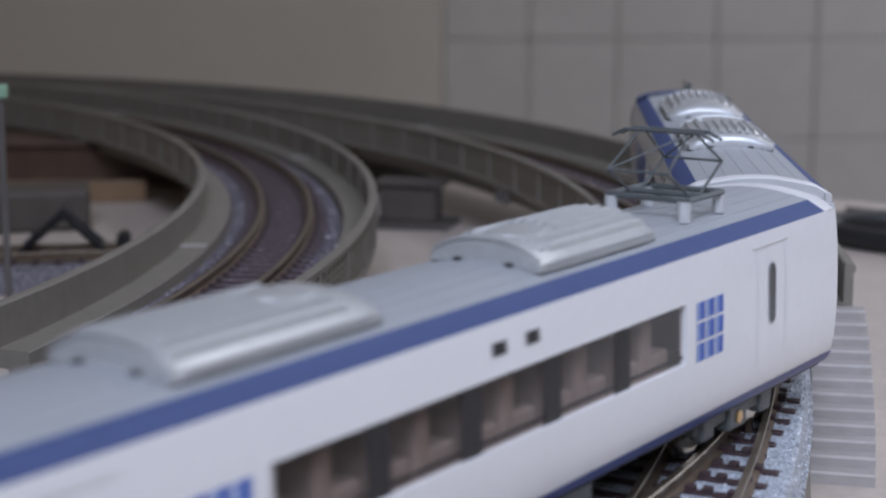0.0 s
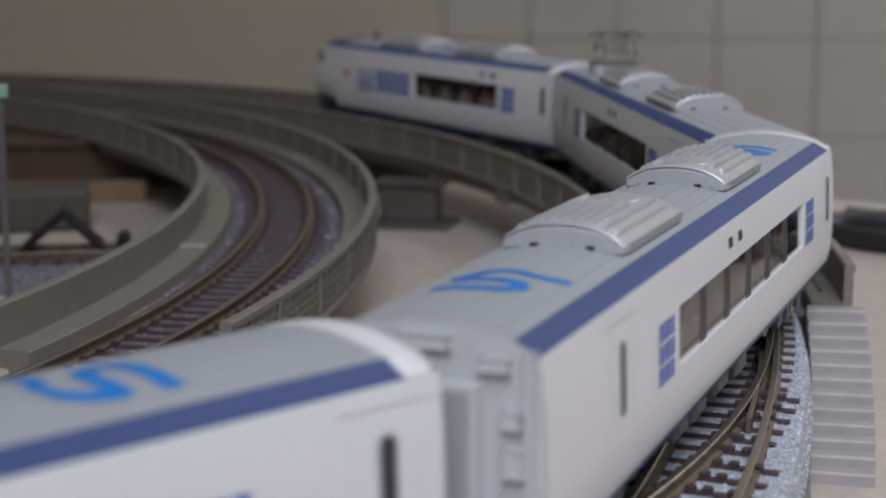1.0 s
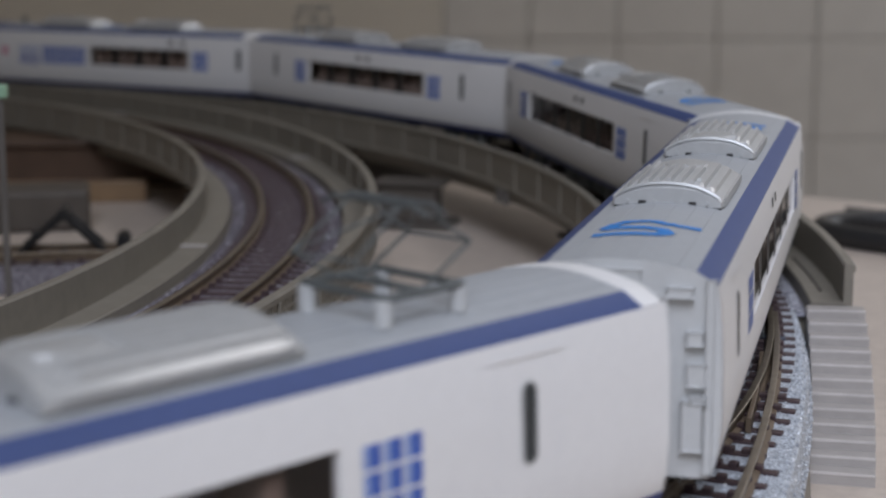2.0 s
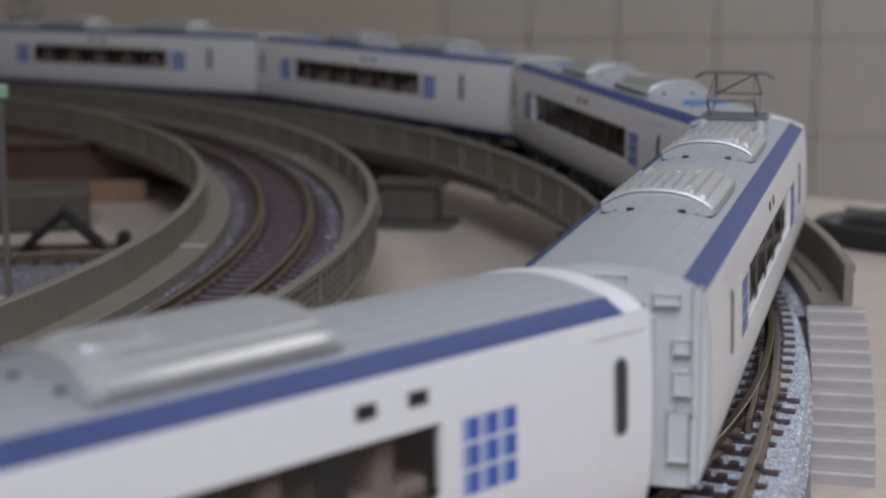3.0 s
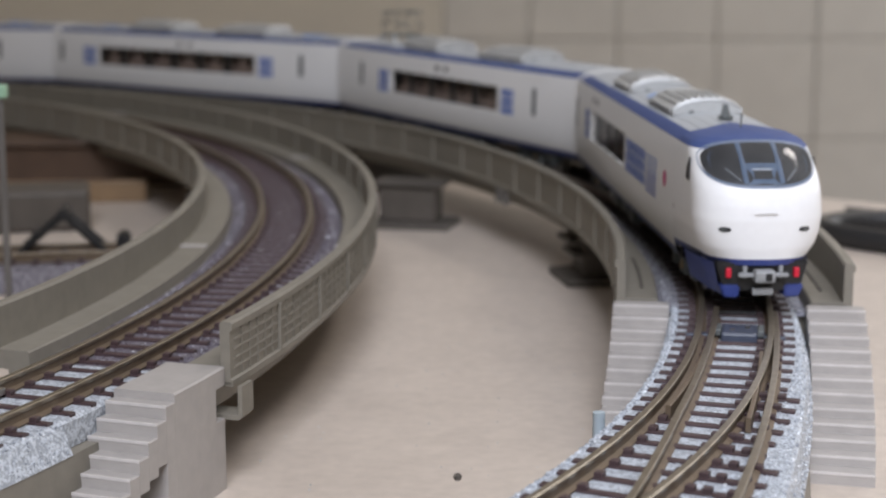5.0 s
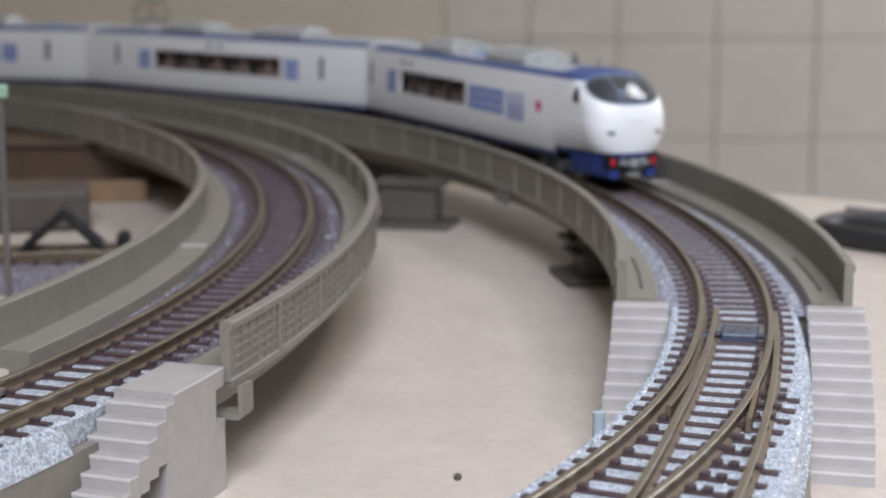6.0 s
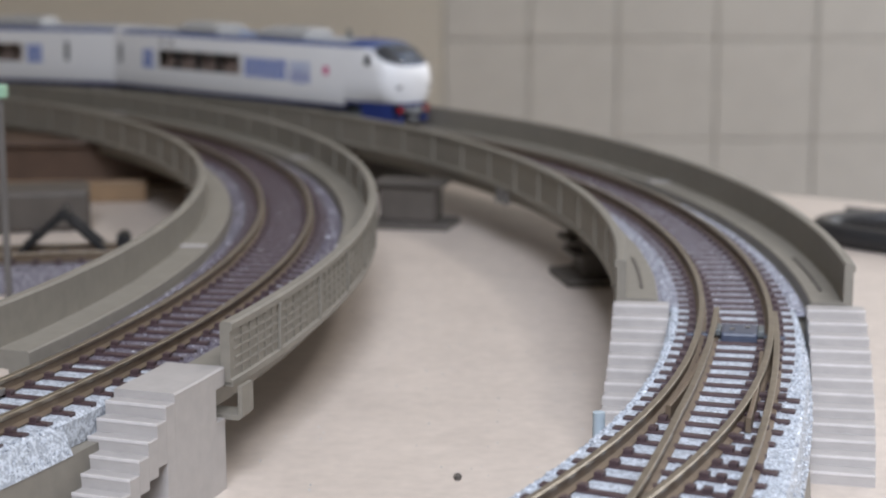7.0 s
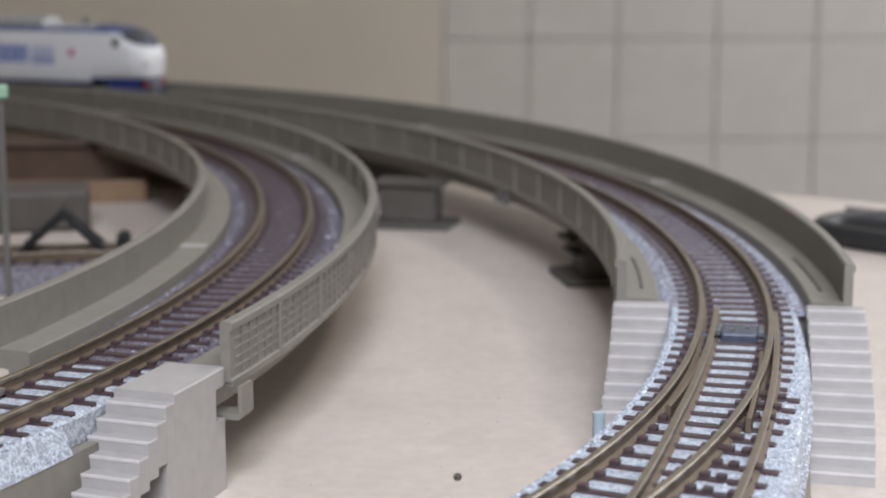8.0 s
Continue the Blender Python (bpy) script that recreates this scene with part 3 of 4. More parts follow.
sid = empty("siding_track", Matrix.Translation((0, 0, (TABLE_Z + 7.2) * MM)), label="short ballasted siding lying on the table", category="railway track")
rails(siding, 0, 104, sid)
# darker ballast puts the low light inside the loop into the colour
roadbed(siding, 0, 104, sid, BALLASTDARK)
ties(siding, 0, 104, 4.5, sid)
tre = on_table("black_trestle", -79, 349, 8, "black plastic buffer stop with crossed struts", "buffer stop")
for a, b, r in (((-11, 0, 6.2), (13, 0, 6.2), 0.8), ((-9, -3, 5.8), (0, -3, 13.5), 0.75), ((8, -3, 5.8), (0, -3, 13.5), 0.75), ((-9, 3, 5.8), (0, 3, 13.5), 0.75), ((8, 3, 5.8), (0, 3, 13.5), 0.75), ((-6, -3, 9.5), (-6, 3, 9.5), 0.6), ((0, -4, 13.6), (0, 4, 13.6), 1.2), ((12, -3, 7.6), (12, 3, 7.6), 1.5), ((0, -3, 0), (0, -3, 6.2), 0.7), ((0, 3, 0), (0, 3, 6.2), 0.7)):
    bm = bmesh.new()
    rod(bm, a, b, r, 10)
    part("strut", bm, BLACK, tre)

# small dark knob-like pieces of unknown use, added beside the buffer stop
for x, y, z, r in ((9, -8, 1.5, 1.4), (14, -12, 2.2, 1.9), (17, 4, 1.8, 1.6)):
    bobbin = on_table("dark_piece", -79 + x, 349 + y, 20 * x, "small dark round knob-like piece lying beside the buffer stop", "bobbin")
    bm = bmesh.new()
    rod(bm, (0, 0, 0), (0, 0, z), r, 14, r * 0.8)
    rod(bm, (0, 0, z), (0, 0, z + 1.4), r * 0.45, 10)
    part("body", bm, BLACK, bobbin, smooth=True)

board = on_table("wood_strip", -102, 452, 6, "yellowish wooden strip lying inside the loop", "wood strip")
bm = bmesh.new()
box(bm, -26, 22, -3, 3, 0, 5.5, 0.4)
part("strip", bm, WOOD, board)
# brown woodwork and the shadow under the viaduct, given as one dark box
dark_box = on_table("wood_and_shadow_box", -118, 492, 4, "dark brown box for woodwork and viaduct shadow inside the loop", "box")
bm = bmesh.new()
box(bm, -70, 66, -12, 12, 0, 11.5, 0.6)
part("body", bm, DARKBROWN, dark_box)
bm = bmesh.new()
box(bm, -72, 68, -13.5, 13.5, 11.5, 13.0, 0.4)
part("lid", bm, DARKBROWN, dark_box)
blk = on_table("grey_block", -96, 412, 12, "dull brown-grey plastic block inside the loop", "block")
bm = bmesh.new()
box(bm, -16, 9, -9, 9, 0, 10, 1.2)
part("body", bm, DUSK, blk)
blk2 = on_table("spare_pier", -7, 412, -14, "spare brown-grey plastic pier standing by the viaduct", "pier")
bm = bmesh.new()
box(bm, -8, 6, -4, 4, 1.6, 10.2, 0.4)
part("column", bm, DUSK, blk2)
bm = bmesh.new()
box(bm, -10, 10, -7, 7, 0, 1.6, 0.4)
part("foot", bm, PIER, blk2)
bm = bmesh.new()
box(bm, -9.5, 8, -5, 5, 10.2, 11.4, 0.3)
part("cap", bm, PIER, blk2)

rng = random.Random(11)
vs, fs = [], []
for _ in range(150):
    x, y, r = rng.uniform(-30, 30), rng.uniform(165, 330), rng.uniform(0.08, 0.22)
    b = len(vs)
    vs += [(x * MM + dx * r * MM, y * MM + dy * r * MM, (TABLE_Z + dz * r) * MM) for dx, dy, dz in ((1, 0, 0.3), (-0.7, 0.7, 0.2), (-0.6, -0.8, 0.4), (0.1, 0, 1.5))]
    fs += [(b, b + 1, b + 3), (b + 1, b + 2, b + 3), (b + 2, b, b + 3), (b, b + 2, b + 1)]
me = bpy.data.meshes.new("glitter_dust")
me.from_pydata(vs, [], fs)
me.materials.append(SILVER)
tagged(new("glitter_dust", me), "tiny glinting grains strewn over the table", "dust", kind="stuff")


# ---- train ----
PROF = [(8.3, 4.6), (8.9, 5.6), (9.3, 7.5), (9.5, 10.5), (9.5, 12.0), (9.45, 15.0), (9.35, 17.9), (9.1, 20.5), (8.85, 22.3)]
SHOULDER = [(8.85, 22.3), (8.78, 22.42), (6.95, 23.43), (6.85, 23.48)]
ROOFP = [(6.85, 23.48), (5.75, 23.72), (4.6, 23.95), (2.3, 24.3), (0, 24.4)]
WZ0, WZ1 = 12.0, 17.9


def wide(z):
    for (x0, z0), (x1, z1) in zip(PROF, PROF[1:]):
        if z <= z1:
            return x0 + (x1 - x0) * max(0, (z - z0) / (z1 - z0))
    return PROF[-1][0]


def shell(car, y0, y1, holes):
    """Side walls with window openings, blue shoulders, grey roof."""
    for sgn in (-1, 1):
        bm = bmesh.new()
        ys = sorted({y0, y1, *[v for h in holes for v in h]})
        for a, b in zip(ys, ys[1:]):
            hole = any(a >= h0 - 1e-6 and b <= h1 + 1e-6 for h0, h1 in holes)
            for (xa, za), (xb, zb) in zip(PROF, PROF[1:]):
                if hole and za >= WZ0 - 1e-6 and zb <= WZ1 + 1e-6:
                    continue
                bm.faces.new([bm.verts.new(v) for v in ((sgn * xa, a, za), (sgn * xa, b, za), (sgn * xb, b, zb), (sgn * xb, a, zb))])
        for a, b in holes:      # window reveals
            for z in (WZ0, WZ1):
                x = wide(z)
                bm.faces.new([bm.verts.new(v) for v in ((sgn * x, a, z), (sgn * x, b, z), (sgn * (x - 0.7), b, z), (sgn * (x - 0.7), a, z))])
            for y in (a, b):
                bm.faces.new([bm.verts.new(v) for v in ((sgn * wide(WZ0), y, WZ0), (sgn * 9.45, y, 15), (sgn * wide(WZ1), y, WZ1), (sgn * (wide(WZ1) - 0.7), y, WZ1), (sgn * (wide(WZ0) - 0.7), y, WZ0))])
        bmesh.ops.remove_doubles(bm, verts=bm.verts, dist=0.001)
        bmesh.ops.recalc_face_normals(bm, faces=bm.faces)
        part("side_wall", bm, WHITE, car, smooth=True)
        bm = bmesh.new()
        grid(bm, [[(sgn * x, y, z) for x, z in SHOULDER] for y in (y0, y1 - 3.2)])
        part("blue_stripe", bm, BLUE, car, "blue painted stripe along the roof edge", smooth=True)
        bm = bmesh.new()
        grid(bm, [[(sgn * (8.35 + 0.06), y, 4.6 + 0.02), (sgn * 8.95, y, 5.55), (sgn * 9.0, y, 5.8)] if k else [(sgn * 8.2, y, 4.3), (sgn * 8.97, y, 5.56), (sgn * 9.02, y, 5.8)] for k, y in ((1, y0), (1, y1))])
        part("sill_stripe", bm, NAVY, car, "navy stripe along the lower edge", smooth=True)
    bm = bmesh.new()
    row = [(x, z) for x, z in ROOFP] + [(-x, z) for x, z in ROOFP[-2::-1]]
    grid(bm, [[(x, y, z) for x, z in row] for y in (y0, y1 - 3.2)])
    part("roof", bm, ROOF, car, smooth=True)
    bm = bmesh.new()
    ring = SHOULDER + ROOFP[1:] + [(-x, z) for x, z in ROOFP[-2::-1]] + [(-x, z) for x, z in SHOULDER[-2::-1]]
    grid(bm, [[(x * 1.004, y, z + 0.06 - d) for x, z in ring] for y, d in ((y1 - 3.25, 0.4), (y1 - 3.2, 0.0), (y1 - 0.6, 0.0), (y1, 0.5))])
    part("end_ring", bm, WHITE, car, "white moulded ring at the car end", smooth=True)
    for x in (-5.2, -3.2, -1.1, 1.1, 3.2, 5.2):      # fine seams along the roof
        bm = bmesh.new()
        z = roof_z(x)
        box(bm, x - 0.07, x + 0.07, y0 + 1, y1 - 1, z - 0.1, z + 0.05)
        part("roof_seam", bm, ROOF, car)


def windows(car, holes, per):
    for (a, b), n in zip(holes, per):
        w = (b - a) / n
        for sgn in (-1, 1):
            for k in range(n):
                bm = bmesh.new()
                y0, y1 = a + k * w + (1.4 if k else 0.15), a + (k + 1) * w - (1.4 if k < n - 1 else 0.15)
                grid(bm, [[(sgn * (wide(z) - 0.35), y, z) for z in (WZ0, 15, WZ1)] for y in (y0, y1)])
                bm.normal_update()
                for fc in bm.faces:
                    if fc.normal.x * sgn < 0:
                        fc.normal_flip()
                pane = part("window_pane", bm, PANE, car, "brown tinted window pane")
                pane.visible_shadow = False
            for k in range(1, n):
                bm = bmesh.new()
                y = a + k * w
                grid(bm, [[(sgn * (wide(z) - 0.3), yy, z) for z in (WZ0, 15, WZ1)] for yy in (y - 1.45, y + 1.45)])
                part("window_pillar", bm, BLACK, car, "black pillar between windows")
            bm = bmesh.new()
            box(bm, sgn * 8.95 - 0.12, sgn * 8.95 + 0.12, a, b, WZ0 + 0.55, WZ0 + 0.8)
            part("window_ledge", bm, BLACK, car)
        for k in range(2 * n):
            for sgn in (-1, 1):
                bm = bmesh.new()
                y = a + (k + 0.5) * w / 2
                box(bm, sgn * 5.0 - 2.6, sgn * 5.0 + 2.6, y - 2.3, y - 0.2, 9.5, 16.8, 0.6)
                box(bm, sgn * 5.0 - 2.6, sgn * 5.0 + 2.6, y - 0.4, y + 3.0, 9.5, 13.4, 0.4)
                part("seat", bm, SEAT, car)


def interior(car, y0, y1):
    bm = bmesh.new()
    box(bm, -8.3, 8.3, y0, y1, 8.8, 9.4)
    box(bm, -1.2, 1.2, y0, y1, 9.4, 16.6)
    part("inner_floor", bm, INSIDE, car)


def plate(car, y, z, w, h, sgn, material, name, label="", out=0.05, lean=0.0):
    """A thin marking on the side wall."""
    bm = bmesh.new()
    zs = [z - h / 2 + h * i / 4 for i in range(5)]
    grid(bm, [[(sgn * (wide(q) + out), yy + lean * (q - z), q) for q in zs] for yy in (y - w / 2, y + w / 2)])
    return part(name, bm, material, car, label)


def squares(car, y, sgn, cols, rows=3, w=1.75, h=1.75, gap=0.3, pale=False):
    for i in range(cols):
        for k in range(rows):
            plate(car, y + (i - (cols - 1) / 2) * (w + gap), 14.7 + (k - (rows - 1) / 2) * (h + gap), w, h, sgn, DECAL, "blue_square", "blue printed square")
            plate(car, y + (i - (cols - 1) / 2) * (w + gap) - w * 0.3, 14.7 + (k - (rows - 1) / 2) * (h + gap), w * 0.35, h, sgn, DECALPALE, "pale_bar", "pale blue printed bar", out=0.07)


def door(car, y, sgn, w=7.0, pane=True):
    """Sliding door drawn by its raised rim, with a tall round-ended window."""
    bm = bmesh.new()
    for yy in (y - w / 2, y + w / 2):
        grid(bm, [[(sgn * (wide(z) + 0.06), yy + d, z) for z in (6.2, 9, 12, 15, 18, 21)] for d in (-0.12, 0.12)])
    grid(bm, [[(sgn * (wide(z) + 0.16), yy, z) for z in (20.9, 21.3)] for yy in (y - w / 2 - 0.8, y + w / 2 + 0.8)])
    part("door_rim", bm, WHITE, car)
    if not pane:
        return
    for rad, material, out, name in ((1.0, ENDGREY, 0.08, "door_window_rim"), (0.75, DOORPANE, 0.12, "door_window")):
        bm = bmesh.new()
        pts = []
        for i in range(24):
            t = 2 * math.pi * i / 24
            z = 15.6 + (2.5 if math.sin(t) >= 0 else -2.3) + rad * math.sin(t)
            pts.append(bm.verts.new((sgn * (wide(z) + out), y + rad * math.cos(t), z)))
        bm.faces.new(pts)
        part(name, bm, material, car, "dark tall door window" if material is DOORPANE else "")


def aircon(car, y, length=23.0, half=5.9, ridges=9, turn=1):
    """Silver roof unit: arched top, upright ends, ribs along it, notched feet."""
    z0 = 23.95

    def crown(u):
        return 0.75 + 1.75 * (1 - abs(u) ** 2.6)
    bm = bmesh.new()
    rows = []
    for t, k, w in ((0.0, 0.0, 0.97), (0.0, 0.80, 0.97), (0.012, 0.93, 0.99), (0.03, 1.0, 1.0), (0.3, 1.0, 1.0), (0.7, 1.0, 1.0), (0.9, 1.0, 1.0), (0.955, 0.93, 0.99), (0.985, 0.78, 0.97), (1.0, 0.5, 0.94), (1.0, 0.0, 0.94)):
        row = [(-half * w, y - length / 2 + length * t, z0)]
        for jx in range(27):
            u = -1 + 2 * jx / 26
            row.append((u * half * w, y - length / 2 + length * t, z0 + crown(u) * k))
        row.append((half * w, y - length / 2 + length * t, z0))
        rows.append(row)
    grid(bm, rows)
    bmesh.ops.remove_doubles(bm, verts=bm.verts, dist=0.001)
    bmesh.ops.recalc_face_normals(bm, faces=bm.faces)
    unit = part("roof_unit", bm, SILVER, car, "silver ribbed air-conditioning unit", smooth=True)
    for jx in range(ridges):
        u = -0.80 + 1.60 * jx / (ridges - 1)
        bm = bmesh.new()
        lo, hi = (-0.12 if abs(u) < 0.45 else -0.36), 0.46
        ya, yb = sorted((y + turn * length * lo, y + turn * length * hi))
        rows = []
        for yy, h in ((ya - 0.4, -0.05), (ya + 0.5, 0.45), (yb - 0.7, 0.45), (yb, -0.05)):
            rows.append([(u * half + d, yy, z0 + crown(u + d / half) + (h if abs(d) < 0.25 else -0.08)) for d in (-0.34, -0.2, 0.2, 0.34)])
        grid(bm, rows)
        bmesh.ops.recalc_face_normals(bm, faces=bm.faces)
        part("rib", bm, SILVER, unit)
    # smooth oval cover over the fan
    bm = bmesh.new()
    yc = y - turn * length * 0.26
    rows = []
    for k, h in ((0.05, 0.16), (0.7, 0.16), (0.94, 0.12), (1.0, -0.1)):
        rows.append([(2.6 * k * math.cos(q), yc + 3.4 * k * math.sin(q), z0 + crown(2.6 * k * math.cos(q) / half) + h) for q in [2 * math.pi * i / 28 for i in range(28)]])
    grid(bm, rows, closed_u=True)
    bmesh.ops.recalc_face_normals(bm, faces=bm.faces)
    part("fan_cover", bm, SILVER, unit, smooth=True)
    # lip round the near end and a seam across the top
    for f, h in ((-0.485, 0.16),):
        bm = bmesh.new()
        rows = []
        for yy, k in ((y + length * f - 0.3, -0.1), (y + length * f - 0.2, h), (y + length * f + 0.2, h), (y + length * f + 0.3, -0.1)):
            rows.append([((-0.95 + 1.9 * i / 20) * half, yy, z0 + crown(-0.95 + 1.9 * i / 20) + k) for i in range(21)])
        grid(bm, rows)
        bmesh.ops.recalc_face_normals(bm, faces=bm.faces)
        part("lip", bm, SILVER, unit, smooth=True)
    for sgn in (-1, 1):
        for k in range(3):
            bm = bmesh.new()
            x, z = sgn * half, z0 + 0.1 + 0.32 * k
            box(bm, x - 0.22, x + 0.22, y - length * 0.44, y + length * 0.44, z - 0.08, z + 0.09, 0.03)
            part("side_louvre", bm, SILVER, unit)
        for x in (-2.7, 2.7):
            bm = bmesh.new()
            e = y + sgn * length / 2
            box(bm, x - 0.42, x + 0.42, e - 0.3, e + 0.06, z0 - 0.02, z0 + 0.6, 0.1)
            part("foot_notch", bm, BLACK, unit)
        for x in (-4.3, -1.4, 1.4, 4.3):
            bm = bmesh.new()
            rod(bm, (x, y + sgn * (length / 2 - 0.1), z0 + 0.5), (x, y + sgn * (length / 2 + 0.25), z0 + 0.5), 0.22)
            part("bolt", bm, SILVER, unit)
    for x, f in ((2.6, -0.40), (2.6, -0.28), (4.3, -0.40)):
        bm = bmesh.new()
        z = z0 + crown(x / half)
        box(bm, x - 0.5, x + 0.5, y + length * f - 0.35, y + length * f + 0.35, z - 0.2, z + 0.14, 0.06)
        part("stud", bm, ENDGREY, unit)
    bm = bmesh.new()
    box(bm, -half + 0.15, half - 0.15, y - length / 2 + 0.2, y + length / 2 - 0.3, z0 - 0.45, z0 + 0.02)
    part("plinth", bm, BLACK, unit)


def roof_z(x):
    pts = SHOULDER + ROOFP[1:]
    return float(np.interp(-abs(x), [-p[0] for p in pts], [p[1] for p in pts]))


def mark(car, y, flip):
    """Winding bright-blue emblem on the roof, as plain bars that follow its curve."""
    for pts, w in ((((-4.6, -3.6), (-1.0, -3.7), (1.6, -3.4), (2.5, -2.2), (1.8, -0.9), (0.2, -0.5)), 1.45), (((0.4, -0.5), (-4.2, -0.5)), 1.45),
                   (((-3.9, -0.6), (-3.4, 1.2), (-2.2, 2.6)), 1.5), (((-2.6, 2.5), (0.5, 2.9), (1.8, 2.0), (3.2, 1.9), (5.2, 2.1)), 1.15)):
        bm = bmesh.new()
        fine = []
        for (ax, ay), (bx, by) in zip(pts, pts[1:]):
            n = max(2, int(math.hypot(bx - ax, by - ay) / 0.35))
            fine += [Vector((ax + (bx - ax) * k / n, ay + (by - ay) * k / n)) for k in range(n)]
        fine.append(Vector(pts[-1]))
        rows = []
        for k, p in enumerate(fine):
            d = (fine[min(k + 1, len(fine) - 1)] - fine[max(0, k - 1)]).normalized()
            nrm = Vector((-d.y, d.x)) * w / 2
            row = []
            for e in (-1, 0, 1):
                q = (p + nrm * e) * flip
                row.append((q.x, y + q.y * 1.15, roof_z(q.x) + 0.09))
            rows.append(row)
        grid(bm, rows)
        bmesh.ops.recalc_face_normals(bm, faces=bm.faces)
        part("emblem_bar", bm, LOGO, car, "bright blue printed bar")


def pantograph(car, y):
    p = empty("pantograph")
    p.parent = car
    tagged(p, "folding wire pantograph on the roof")
    bm = bmesh.new()
    for x in (-4.2, 4.2):
        for yy in (y - 4, y + 4):
            rod(bm, (x, yy, 24.1), (x, yy, 26.2), 0.7, 10)
    part("insulator", bm, ENDGREY, p)
    bm = bmesh.new()
    for a, b in (((-4.6, y - 4, 26.3), (-4.6, y + 4, 26.3)), ((4.6, y - 4, 26.3), (4.6, y + 4, 26.3)), ((-4.6, y - 4, 26.3), (4.6, y - 4, 26.3)), ((-4.6, y + 4, 26.3), (4.6, y + 4, 26.3)), ((-4.6, y, 26.3), (4.6, y, 26.3))):
        rod(bm, a, b, 0.32)
    part("base_frame", bm, UNDER, p)
    arms = []
    for sg in (-1, 1):
        for x in (-3.4, 3.4):
            arms.append(((x, y + sg * 1.0, 26.2), (x, y + sg * 6.2, 29.2), 0.16))
            arms.append(((x, y + sg * 6.2, 29.2), (x * 0.85, y + sg * 0.8, 32.6), 0.14))
        arms.append(((-3.4, y + sg * 6.2, 29.2), (3.4, y + sg * 6.2, 29.2), 0.14))
        arms.append(((-3.4, y + sg * 6.2, 29.2), (2.9, y + sg * 0.8, 32.6), 0.1))
    for a, b, r in arms:
        bm = bmesh.new()
        rod(bm, a, b, r)
        part("folding_arm", bm, UNDER, p)
    for sg in (-0.9, 0.9):
        bm = bmesh.new()
        rod(bm, (-4.4, y + sg, 32.8), (4.4, y + sg, 32.8), 0.2)
        for x in (-1, 1):
            rod(bm, (x * 4.4, y + sg, 32.8), (x * 5.8, y + sg, 32.1), 0.18)
        part("collector_strip", bm, UNDER, p)


def bogie(car, y):
    b = empty("bogie")
    b.parent = car
    bm = bmesh.new()
    for sgn in (-1, 1):
        box(bm, sgn * 6.4 - 0.6, sgn * 6.4 + 0.6, y - 9.5, y + 9.5, 2.4, 4.2, 0.3)
        box(bm, sgn * 6.5 - 0.9, sgn * 6.5 + 0.9, y - 2.2, y + 2.2, 1.3, 3.8, 0.3)
        for d in (-7, 7):
            box(bm, sgn * 6.6 - 0.8, sgn * 6.6 + 0.8, y + d - 1.4, y + d + 1.4, 1.6, 4.4, 0.35)
    box(bm, -5.8, 5.8, y - 3, y + 3, 2.6, 4.2, 0.3)
    part("bogie_frame", bm, UNDER, b, "dark grey bogie side frame")
    for d in (-7, 7):
        bm = bmesh.new()
        for sgn in (-1, 1):
            rod(bm, (sgn * 4.4, y + d, 2.9), (sgn * 5.4, y + d, 2.9), 2.85, 20)
            rod(bm, (sgn * 4.0, y + d, 2.9), (sgn * 4.4, y + d, 2.9), 3.2, 20)
        rod(bm, (-4.4, y + d, 2.9), (4.4, y + d, 2.9), 0.6)
        part("wheelset", bm, METAL, b, "steel wheelset", smooth=True)
    for sgn in (-1, 1):
        bm = bmesh.new()
        rod(bm, (sgn * 7.0, y, 2.6), (sgn * 7.6, y, 2.6), 0.7, 10)
        part("brass_tip", bm, BRASS, b, "bright brass axle tip")


def underframe(car, y0, y1):
    bm = bmesh.new()
    box(bm, -8.0, 8.0, y0, y1, 4.2, 8.8)
    part("floor_pan", bm, BLACK, car)
    rng = random.Random(int(y1 * 7))
    y = y0 + 46
    while y < y1 - 50:
        w = rng.uniform(5, 11)
        for sgn in (-1, 1):
            bm = bmesh.new()
            box(bm, sgn * 5.6 - 2.2, sgn * 5.6 + 2.2, y, y + w, rng.uniform(1.6, 2.6), 4.4, 0.3)
            box(bm, sgn * 7.85 - 0.1, sgn * 7.85 + 0.1, y + 1, y + w - 1, 2.9, 4.1, 0.05)
            part("equipment_box", bm, UNDER, car, "grey underfloor equipment box")
        y += w + rng.uniform(1.5, 4)


